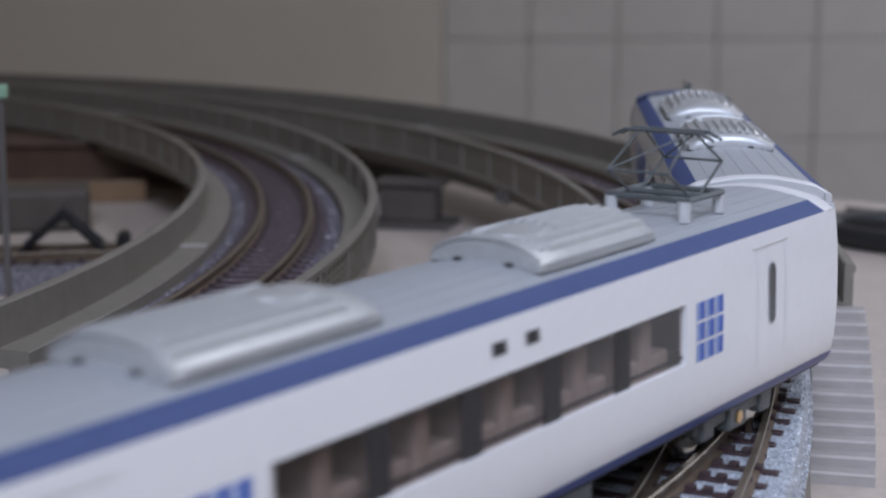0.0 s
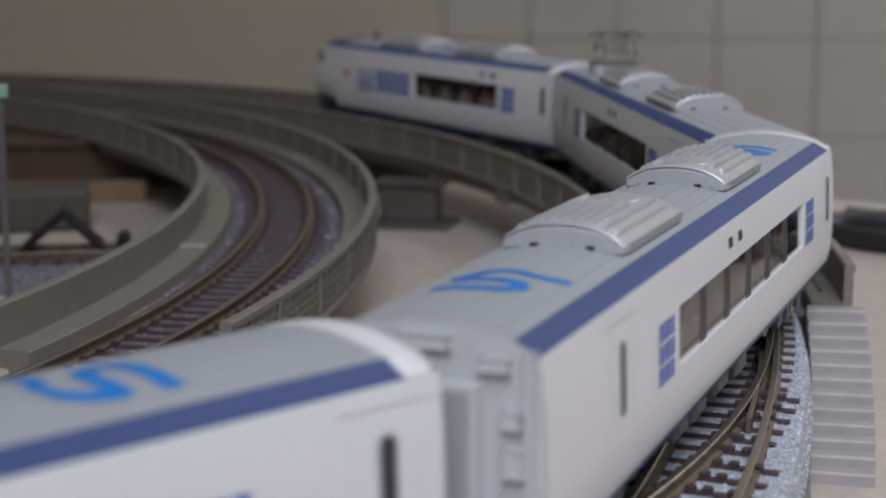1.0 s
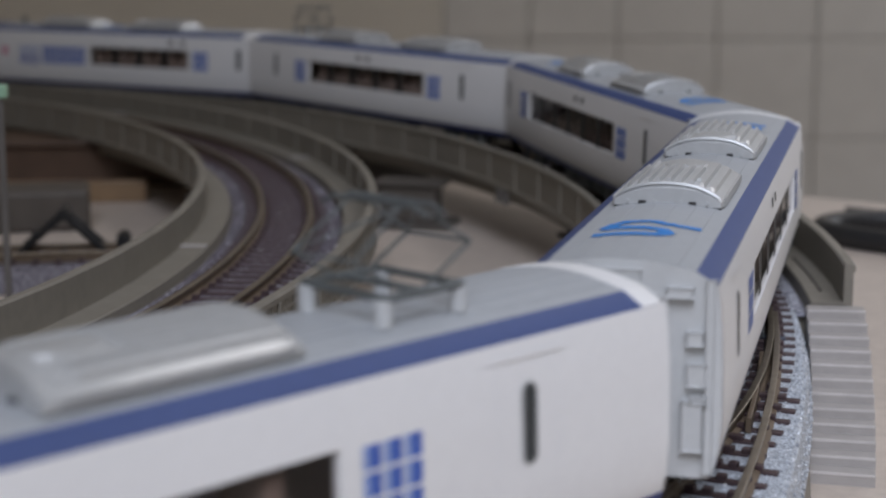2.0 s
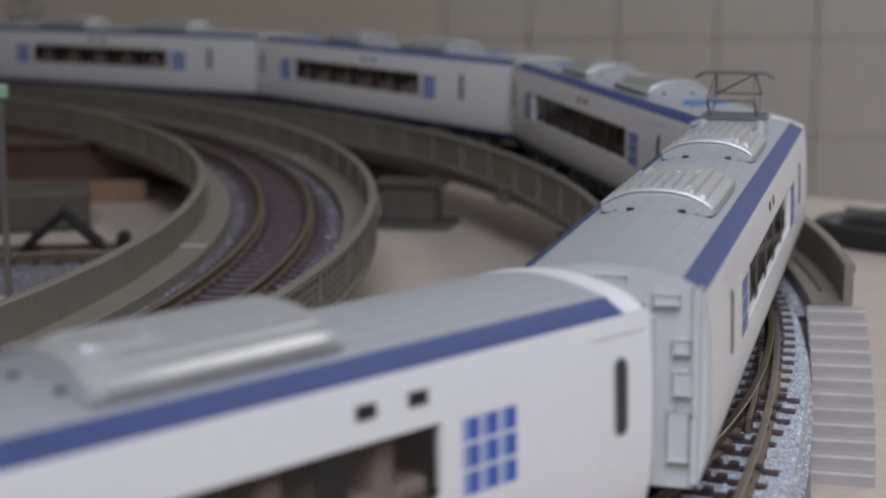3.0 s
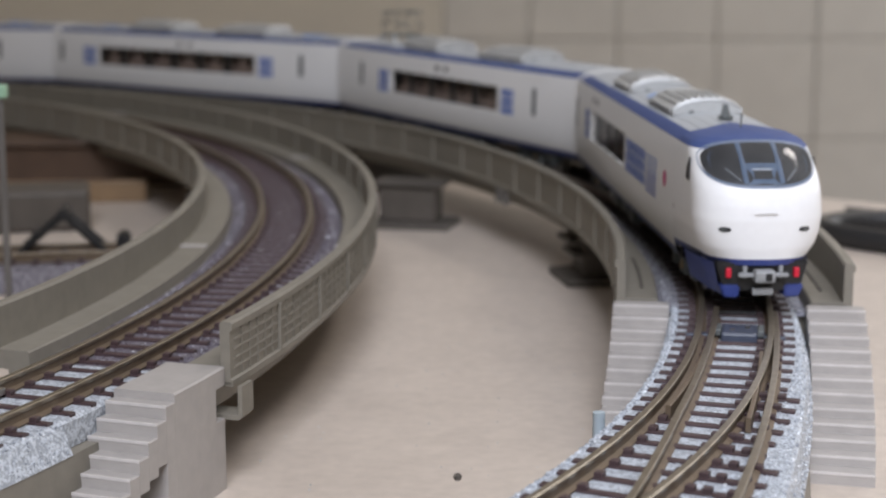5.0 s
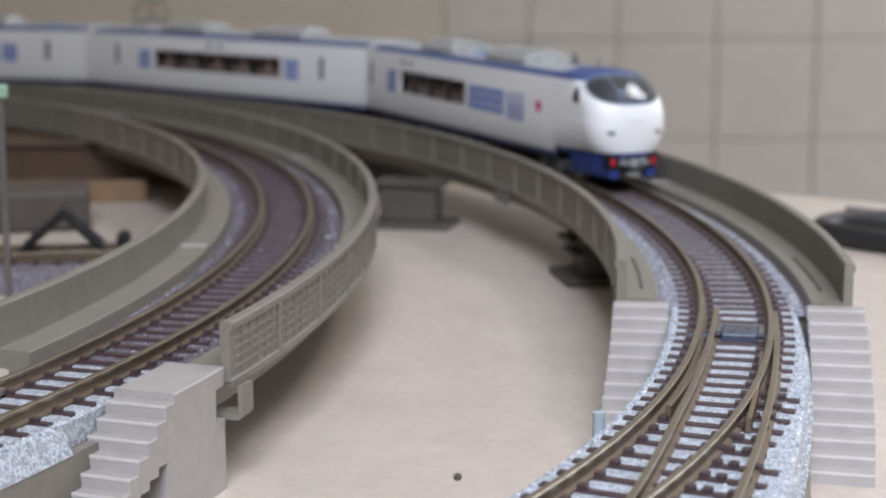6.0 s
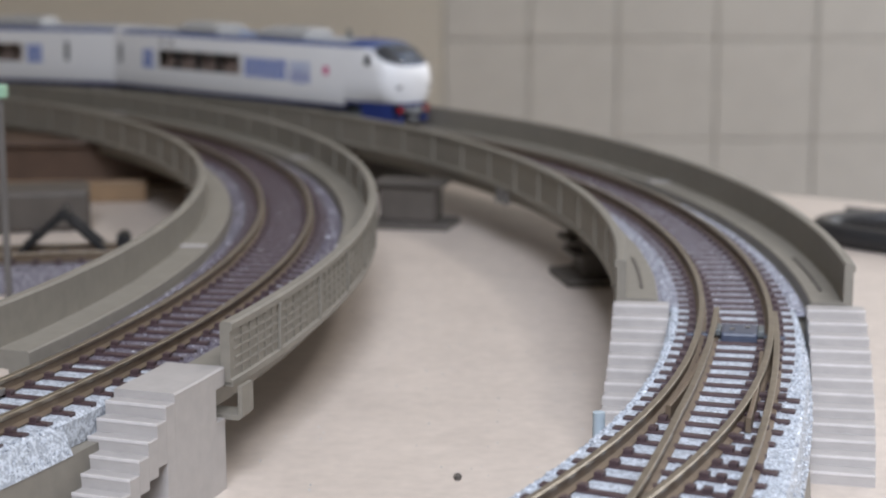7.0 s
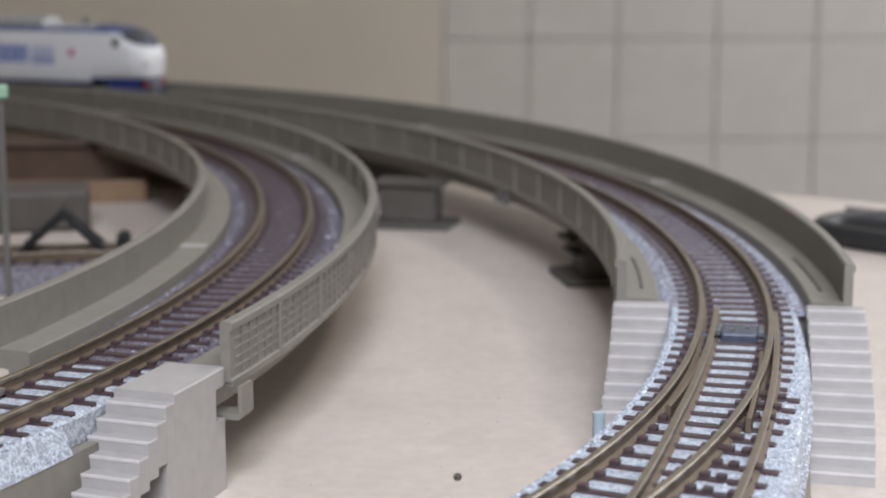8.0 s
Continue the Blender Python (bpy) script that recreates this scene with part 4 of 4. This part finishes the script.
def gangway(car, y, sgn):
    """End wall with a bellows and small fittings."""
    bm = bmesh.new()
    pts = [(x, z) for x, z in PROF] + SHOULDER[1:] + ROOFP[1:]
    loop = [(x, z) for x, z in pts] + [(-x, z) for x, z in pts[-2::-1]]
    bm.faces.new([bm.verts.new((x * 0.995, y, z)) for x, z in loop])
    part("end_wall", bm, ENDGREY, car)
    bm = bmesh.new()
    for k in range(3):
        box(bm, -4.6, 4.6, y + sgn * (0.3 + k * 0.55) - 0.2, y + sgn * (0.3 + k * 0.55) + 0.2, 5.2, 20.2, 0.15)
    box(bm, -4.0, 4.0, y, y + sgn * 1.6, 5.6, 19.6, 0.1)
    part("bellows", bm, ENDGREY, car, "pale grey gangway bellows")
    for x, z, w, h in ((7.0, 17.5, 1.4, 1.2), (7.2, 14.2, 1.6, 2.0), (6.9, 9.5, 1.8, 4.6), (-7.0, 16.5, 1.4, 1.2), (-7.2, 12.2, 1.6, 2.0), (0, 23.0, 4.0, 1.0), (5.6, 21.6, 2.2, 0.9), (7.4, 11.9, 1.4, 0.6)):
        bm = bmesh.new()
        box(bm, x - w / 2, x + w / 2, y - 0.05, y + sgn * 0.75, z - h / 2, z + h / 2, 0.15)
        part("end_fitting", bm, ENDGREY, car)
    for sg in (-1, 1):      # plain strip of the side past the blue stripe
        bm = bmesh.new()
        box(bm, sg * 8.3 - 0.35, sg * 8.3 + 0.35, y, y + sgn * 0.5, 5.2, 22.8, 0.12)
        part("corner_post", bm, ENDGREY, car)
    bm = bmesh.new()
    box(bm, -1.2, 1.2, y - sgn * 4, y + sgn * 2.4, 2.8, 4.4, 0.3)
    part("coupler", bm, BLACK, car, "black coupler")


PITCH, LONG = 138.0, 135.0
PIVOT = 46.5


def car_root(label):
    return empty("train_car", label=label, category="train car", group="cars of the train")


def middle_car(label, panto, marks, win, per):
    c = car_root(label)
    y0, y1 = -LONG / 2, LONG / 2
    shell(c, y0, y1, win)
    windows(c, win, per)
    interior(c, y0 + 1, y1 - 1)
    underframe(c, y0 + 1, y1 - 1)
    for y, s in ((y0, -1), (y1, 1)):
        gangway(c, y, s)
    for y in (-PIVOT, PIVOT):
        bogie(c, y)
    for sgn in (-1, 1):
        door(c, win[0][0] - (20.0 if marks else 18.0), sgn)
        door(c, y1 - (18.0 if panto else 5.4), sgn)
        squares(c, win[0][0] - 5.0, sgn, 3)
        squares(c, win[-1][1] + 5.0, sgn, 3)
        for y in (-2.8, 2.2):
            plate(c, y, 20.1, 2.1, 1.1, sgn, BLACK, "vent", "small black side vent", out=0.06)
    for y in (-25, 19.5) if panto else (-22.5, 19.8):
        aircon(c, y, 23.0 if y < 0 else 21.5, turn=-1 if y < 0 else 1)
    if panto:
        pantograph(c, 43)
    if marks:
        mark(c, y0 + 17, 1)
        mark(c, y1 - 23.5, -1)
    return c


# nose of the end cars: heights against setback and half width
NZ = [3.6, 5, 7, 9, 11, 13, 15, 16.5, 17.6, 18.6, 20, 21.5, 22.4, 23.1, 23.65, 24.05, 24.35, 24.4]
NY = [1.6, 1.2, 0.7, 0.3, 0.1, 0.0, 0.2, 0.6, 1.1, 1.9, 3.7, 5.7, 7.2, 8.6, 10.0, 11.8, 14.5, 18]
NW = [5.8, 6.3, 7.3, 8.6, 9.25, 9.5, 9.45, 9.42, 9.36, 9.28, 9.15, 8.98, 8.85, 8.35, 7.3, 5.4, 2.6, 0.02]
ND = 7.5


def nose_at(z):
    return np.interp(z, NZ, NY), np.interp(z, NZ, NW)


def nose_y(x, z):
    yf, w = nose_at(z)
    u = min(1.0, abs(x) / w)
    return yf + ND * (1 - (1 - u ** 2.6) ** (1 / 2.6))


def nose_patch(car, outline, material, name, out, label="", rings=6):
    """A patch that lies on the nose, given by its outline in width and height."""
    cx = sum(p[0] for p in outline) / len(outline)
    cz = sum(p[1] for p in outline) / len(outline)
    bm = bmesh.new()
    rows = []
    for r in range(rings + 1):
        k = max(0.02, r / rings)
        row = []
        for x, z in outline:
            px, pz = cx + (x - cx) * k, cz + (z - cz) * k
            row.append((px, nose_y(px, pz) - out, pz + out * 0.4))
        rows.append(row)
    grid(bm, rows, closed_u=True)
    bmesh.ops.recalc_face_normals(bm, faces=bm.faces)
    return part(name, bm, material, car, label, smooth=True)


def superring(cx, cz, a, b_up, b_dn, p, n=64):
    o = []
    for i in range(n):
        t = 2 * math.pi * i / n
        c, s = math.cos(t), math.sin(t)
        o.append((cx + a * math.copysign(abs(c) ** (2 / p), c), cz + (b_up if s > 0 else b_dn) * math.copysign(abs(s) ** (2 / p), s)))
    return o


def end_car(label):
    """Driving car; its nose points to -y and lies at y = -LONG/2 - 2."""
    c = car_root(label)
    y0, y1 = -68.0, LONG / 2
    yb = y0 + 20
    win = [(-0.2, 42.6)]
    shell(c, yb, y1, win)
    windows(c, win, (4,))
    interior(c, yb + 20, y1 - 1)
    underframe(c, yb, y1 - 1)
    gangway(c, y1, 1)
    for y in (-PIVOT + 1, PIVOT):
        bogie(c, y)

    def skin(z0, z1, n, material, name, label=""):
        bm = bmesh.new()
        rows = []
        for i in range(n + 1):
            z = z0 + (z1 - z0) * i / n
            yf, w = nose_at(z)
            back = wide(z) if z < 12 else w
            row = [(-back, yb - y0, z)]
            for k in range(61):
                t = -math.pi / 2 + math.pi * k / 60
                x = w * math.sin(t)
                row.append((x, nose_y(x, z), z))
            row.append((back, yb - y0, z))
            rows.append([(x, y + y0, zz) for x, y, zz in row])
        grid(bm, rows)
        bmesh.ops.recalc_face_normals(bm, faces=bm.faces)
        return part(name, bm, material, c, label, smooth=True)

    skin(7.4, 22.3, 40, WHITE, "nose", "rounded white nose")
    skin(22.3, 24.4, 20, BLUE, "brow", "blue painted brow over the windscreen")
    skin(6.5, 7.4, 4, NAVY, "skirt", "navy lower skirt")

    def patch(outline, material, name, out, lab=""):
        ob = nose_patch(c, outline, material, name, out, lab)
        ob.location.y = y0 * MM
        return ob

    patch(superring(0, 20.75, 8.45, 2.75, 3.25, 2.6), FRAMEBLUE, "windscreen_frame", 0.06, "slate blue windscreen surround")
    patch(superring(0, 20.75, 8.1, 2.45, 2.85, 2.6), CABGREY, "cab_dark", 0.10, "dark driving cab")
    patch([(-2.3, 18.0), (2.3, 18.0), (2.3, 20.4), (-2.3, 20.4)], FRAMEBLUE, "desk", 0.14, "slate driving desk")
    patch([(-1.35, 18.7), (1.35, 18.7), (1.35, 19.75), (-1.35, 19.75)], CABGREY, "desk_panel", 0.18, "dark panel in the desk")
    patch([(-1.45, 19.8), (1.45, 19.8), (1.45, 20.0), (-1.45, 20.0)], ENDGREY, "desk_edge", 0.19, "pale edge of the desk")
    for x in (-2.6, 2.6):
        patch([(x - 0.36, 18.1), (x + 0.36, 18.1), (x + 0.36, 20.6), (x + 0.36, 23.15), (x - 0.36, 23.15), (x - 0.36, 20.6)], FRAMEBLUE, "windscreen_bar", 0.2, "slate upright bar")
    patch([(-2.3, 20.3), (2.3, 20.3), (2.3, 20.65), (-2.3, 20.65)], FRAMEBLUE, "windscreen_bar", 0.2, "slate cross bar")
    for sg in (-1, 1):
        patch([(sg * 3.2, 18.5), (sg * 3.4, 18.42), (sg * 5.3, 19.9), (sg * 5.15, 20.05)], COUPLER, "wiper", 0.24, "grey wiper")
        patch(superring(sg * 5.7, 11.7, 0.85, 0.36, 0.36, 2.4, 24), BLACK, "headlamp", 0.1, "small dark headlamp")
        patch(superring(sg * 5.85, 11.68, 0.42, 0.17, 0.17, 2.4, 24), UNDER, "headlamp_lens", 0.16, "dark grey lamp lens")
    patch([(-1.65, 13.95), (1.65, 13.95), (1.65, 14.3), (-1.65, 14.3)], WHITE, "hand_rail", 0.42, "small white ledge")
    scr = patch(superring(0, 20.75, 8.05, 2.4, 2.8, 2.6), SCREEN, "windscreen", 0.3, "smoky curved windscreen")
    for fc in scr.data.polygons:
        if fc.normal.y > 0:
            fc.flip()
    scr.visible_shadow = False
    # buffer recess, coupler, tail lamps
    def taper(x0, x1, x2, x3, ya, yc, za, zb):
        """A block that narrows from the top (x2 to x3) to the foot (x0 to x1)."""
        bm = bmesh.new()
        lo = [bm.verts.new(p) for p in ((x0, ya, za), (x1, ya, za), (x1, yc, za), (x0, yc, za))]
        hi = [bm.verts.new(p) for p in ((x2, ya - 0.2, zb), (x3, ya - 0.2, zb), (x3, yc, zb), (x2, yc, zb))]
        bm.faces.new(lo[::-1])
        bm.faces.new(hi)
        for a in range(4):
            bm.faces.new((lo[a], lo[(a + 1) % 4], hi[(a + 1) % 4], hi[a]))
        bmesh.ops.bevel(bm, geom=list(bm.edges), offset=0.25, segments=2, affect="EDGES")
        bmesh.ops.recalc_face_normals(bm, faces=bm.faces)
        return bm
    part("buffer_recess", taper(-5.3, 5.3, -6.7, 6.7, y0 + 1.7, y0 + 8, 2.6, 7.0), BLACK, c, "black recess under the nose")
    for sg in (-1, 1):
        bm = bmesh.new()
        box(bm, sg * 4.9 - 0.38, sg * 4.9 + 0.38, y0 + 1.0, y0 + 1.9, 4.7, 6.1, 0.15)
        part("tail_lamp", bm, TAIL, c, "glowing red tail lamp")
        a, b = sorted((sg * 3.3, sg * 5.4))
        d, e = sorted((sg * 3.2, sg * 6.1))
        part("skirt_foot", taper(a, b, d, e, y0 + 1.5, y0 + 6, 1.7, 3.6), NAVY, c, "navy plough foot")
        bm = bmesh.new()
        grid(bm, [[(sg * 8.9, y0 + 14, 6.8), (sg * 7.8, y0 + 14, 2.6)], [(sg * 7.9, y0 + 7, 6.8), (sg * 6.6, y0 + 6.5, 2.2)], [(sg * 6.8, y0 + 2.6, 6.8), (sg * 5.8, y0 + 2.8, 2.2)]])
        part("side_skirt", bm, NAVY, c, "navy side skirt")
        bm = bmesh.new()
        box(bm, sg * 2.6 - 0.3, sg * 2.6 + 0.3, y0 + 0.9, y0 + 1.6, 4.6, 6.4, 0.1)
        part("hose", bm, COUPLER, c)
    bm = bmesh.new()
    box(bm, -3.6, 3.6, y0 + 0.2, y0 + 1.4, 4.9, 5.4, 0.12)
    box(bm, -1.5, 1.5, y0 - 0.8, y0 + 1.5, 4.2, 6.0, 0.4)
    box(bm, -1.5, 1.5, y0 + 0.6, y0 + 1.6, 2.2, 3.2, 0.2)
    part("coupler", bm, COUPLER, c, "mid grey coupler")
    bm = bmesh.new()
    box(bm, 0.0, 0.9, y0 - 0.95, y0 - 0.7, 4.6, 5.6)
    part("coupler_pocket", bm, BLACK, c)
    for sgn in (-1, 1):
        # cab side window, door, emblem, stripe print
        bm = bmesh.new()
        pts = [(y0 + 8.6, 17.6), (y0 + 11.6, 17.9), (y0 + 11.4, 19.6), (y0 + 10.3, 21.0), (y0 + 9.4, 20.9)]
        bm.faces.new([bm.verts.new((sgn * (wide(z) + 0.06), y, z)) for y, z in pts])
        part("cab_window", bm, BLACK, c, "small dark cab side window")
        door(c, y0 + 18, sgn, 5, False)
        bm = bmesh.new()
        pts = []
        for i in range(24):
            t = 2 * math.pi * i / 24
            z = 15.4 + 1.3 * math.sin(t)
            pts.append(bm.verts.new((sgn * (wide(z) + 0.07), y0 + 27.7 + 1.3 * math.cos(t), z)))
        bm.faces.new(pts)
        part("round_emblem", bm, PINK, c, "round magenta emblem")
        for k in range(9):
            plate(c, y0 + 39.5, 11.4 + k * 0.72, 9.5, 0.34, sgn, DECALPALE if k > 4 else DECAL, "thin_stripe", "thin blue printed stripe", lean=0.25)
        for i in range(8):
            for k in range(3):
                plate(c, y0 + 46.8 + i * 2.5, 12.6 + k * 2.0, 2.0, 1.75, sgn, DECAL, "blue_square", "blue printed square")
                plate(c, y0 + 46.2 + i * 2.5, 12.6 + k * 2.0, 0.6, 1.75, sgn, DECALPALE, "pale_bar", "pale blue printed bar", out=0.07)
        squares(c, 47.6, sgn, 3)
        door(c, y1 - 4.2, sgn, 5)
        for y in (35.2, 40.3):
            plate(c, y, 20.1, 2.0, 1.1, sgn, BLACK, "vent", "small black side vent", out=0.06)
    aircon(c, -15, turn=-1)
    aircon(c, 25.8, 21.5)
    mark(c, 4.5, 1)
    bm = bmesh.new()
    rod(bm, (0, y0 + 28, 24.6), (0, y0 + 28, 25.1), 1.2, 12)
    rod(bm, (0, y0 + 28, 25.0), (0, y0 + 28.3, 26.9), 0.8, 10, 0.4)
    part("aerial", bm, UNDER, c, "dark stub aerial")
    bm = bmesh.new()
    rod(bm, (0, y0 + 17.5, 24.5), (0, y0 + 17.2, 26.5), 0.12)
    part("whip_aerial", bm, UNDER, c)
    return c


WIN_MID = [(-32.5, 42.2)]
WIN_NEXT = [(-26.5, 42.2)]
WIN_PANTO = [(-31.0, 29.8)]
tail = end_car("white and blue driving car with glowing red tail lamps")
cars = [tail,
        middle_car("white and blue coach with a raised pantograph", True, False, WIN_PANTO, (5,)),
        middle_car("white and blue coach with bright blue roof emblems", False, True, WIN_MID, (6,)),
        middle_car("white and blue coach with bright blue roof emblems", False, True, WIN_NEXT, (6,)),
        middle_car("white and blue coach with a raised pantograph", True, False, WIN_PANTO, (5,))]
lead = copy_thing(tail, Matrix.Identity(4))
lead["label"] = "white and blue driving car at the head of the train"
cars.append(lead)


# ---- running of the train ----
# seconds and the place of the last nose along the track
RUN_T = [0.0, 0.5, 1.0, 1.5, 2.0, 2.5, 3.0, 3.5, 4.0, 4.5, 5.0, 6.0, 7.0, 8.0]
RUN_S = [-772.5, -673.5, -580.6, -495, -413, -341, -278, -221, -162.5, -104, -44, 79, 204, 330]


def run(t):
    i = max(0, min(len(RUN_T) - 2, next((k for k in range(len(RUN_T) - 1) if t <= RUN_T[k + 1]), len(RUN_T) - 2)))
    t0, t1, p0, p1 = RUN_T[i], RUN_T[i + 1], RUN_S[i], RUN_S[i + 1]

    def slope(k):
        a, b = max(0, k - 1), min(len(RUN_T) - 1, k + 1)
        return (RUN_S[b] - RUN_S[a]) / (RUN_T[b] - RUN_T[a])
    u = (t - t0) / (t1 - t0)
    d = t1 - t0
    return (2 * u ** 3 - 3 * u ** 2 + 1) * p0 + (u ** 3 - 2 * u ** 2 + u) * d * slope(i) + (-2 * u ** 3 + 3 * u ** 2) * p1 + (u ** 3 - u ** 2) * d * slope(i + 1)


def car_pose(s_mid, turned):
    a, b = main(s_mid - PIVOT)[0], main(s_mid + PIVOT)[0]
    m, d = (a + b) / 2, b - a
    return pose(m.x * MM, m.y * MM, 0, 0, 0, math.degrees(math.atan2(d.y, d.x)) - 90 + (180 if turned else 0))


def motions():
    for k, c in enumerate(cars):
        rows = []
        for i in range(41):
            t = i * 0.2
            rows.append((t, car_pose(run(t) + 0.5 + LONG / 2 + k * PITCH, k == 5)))
        walk(c, rows)


motions()
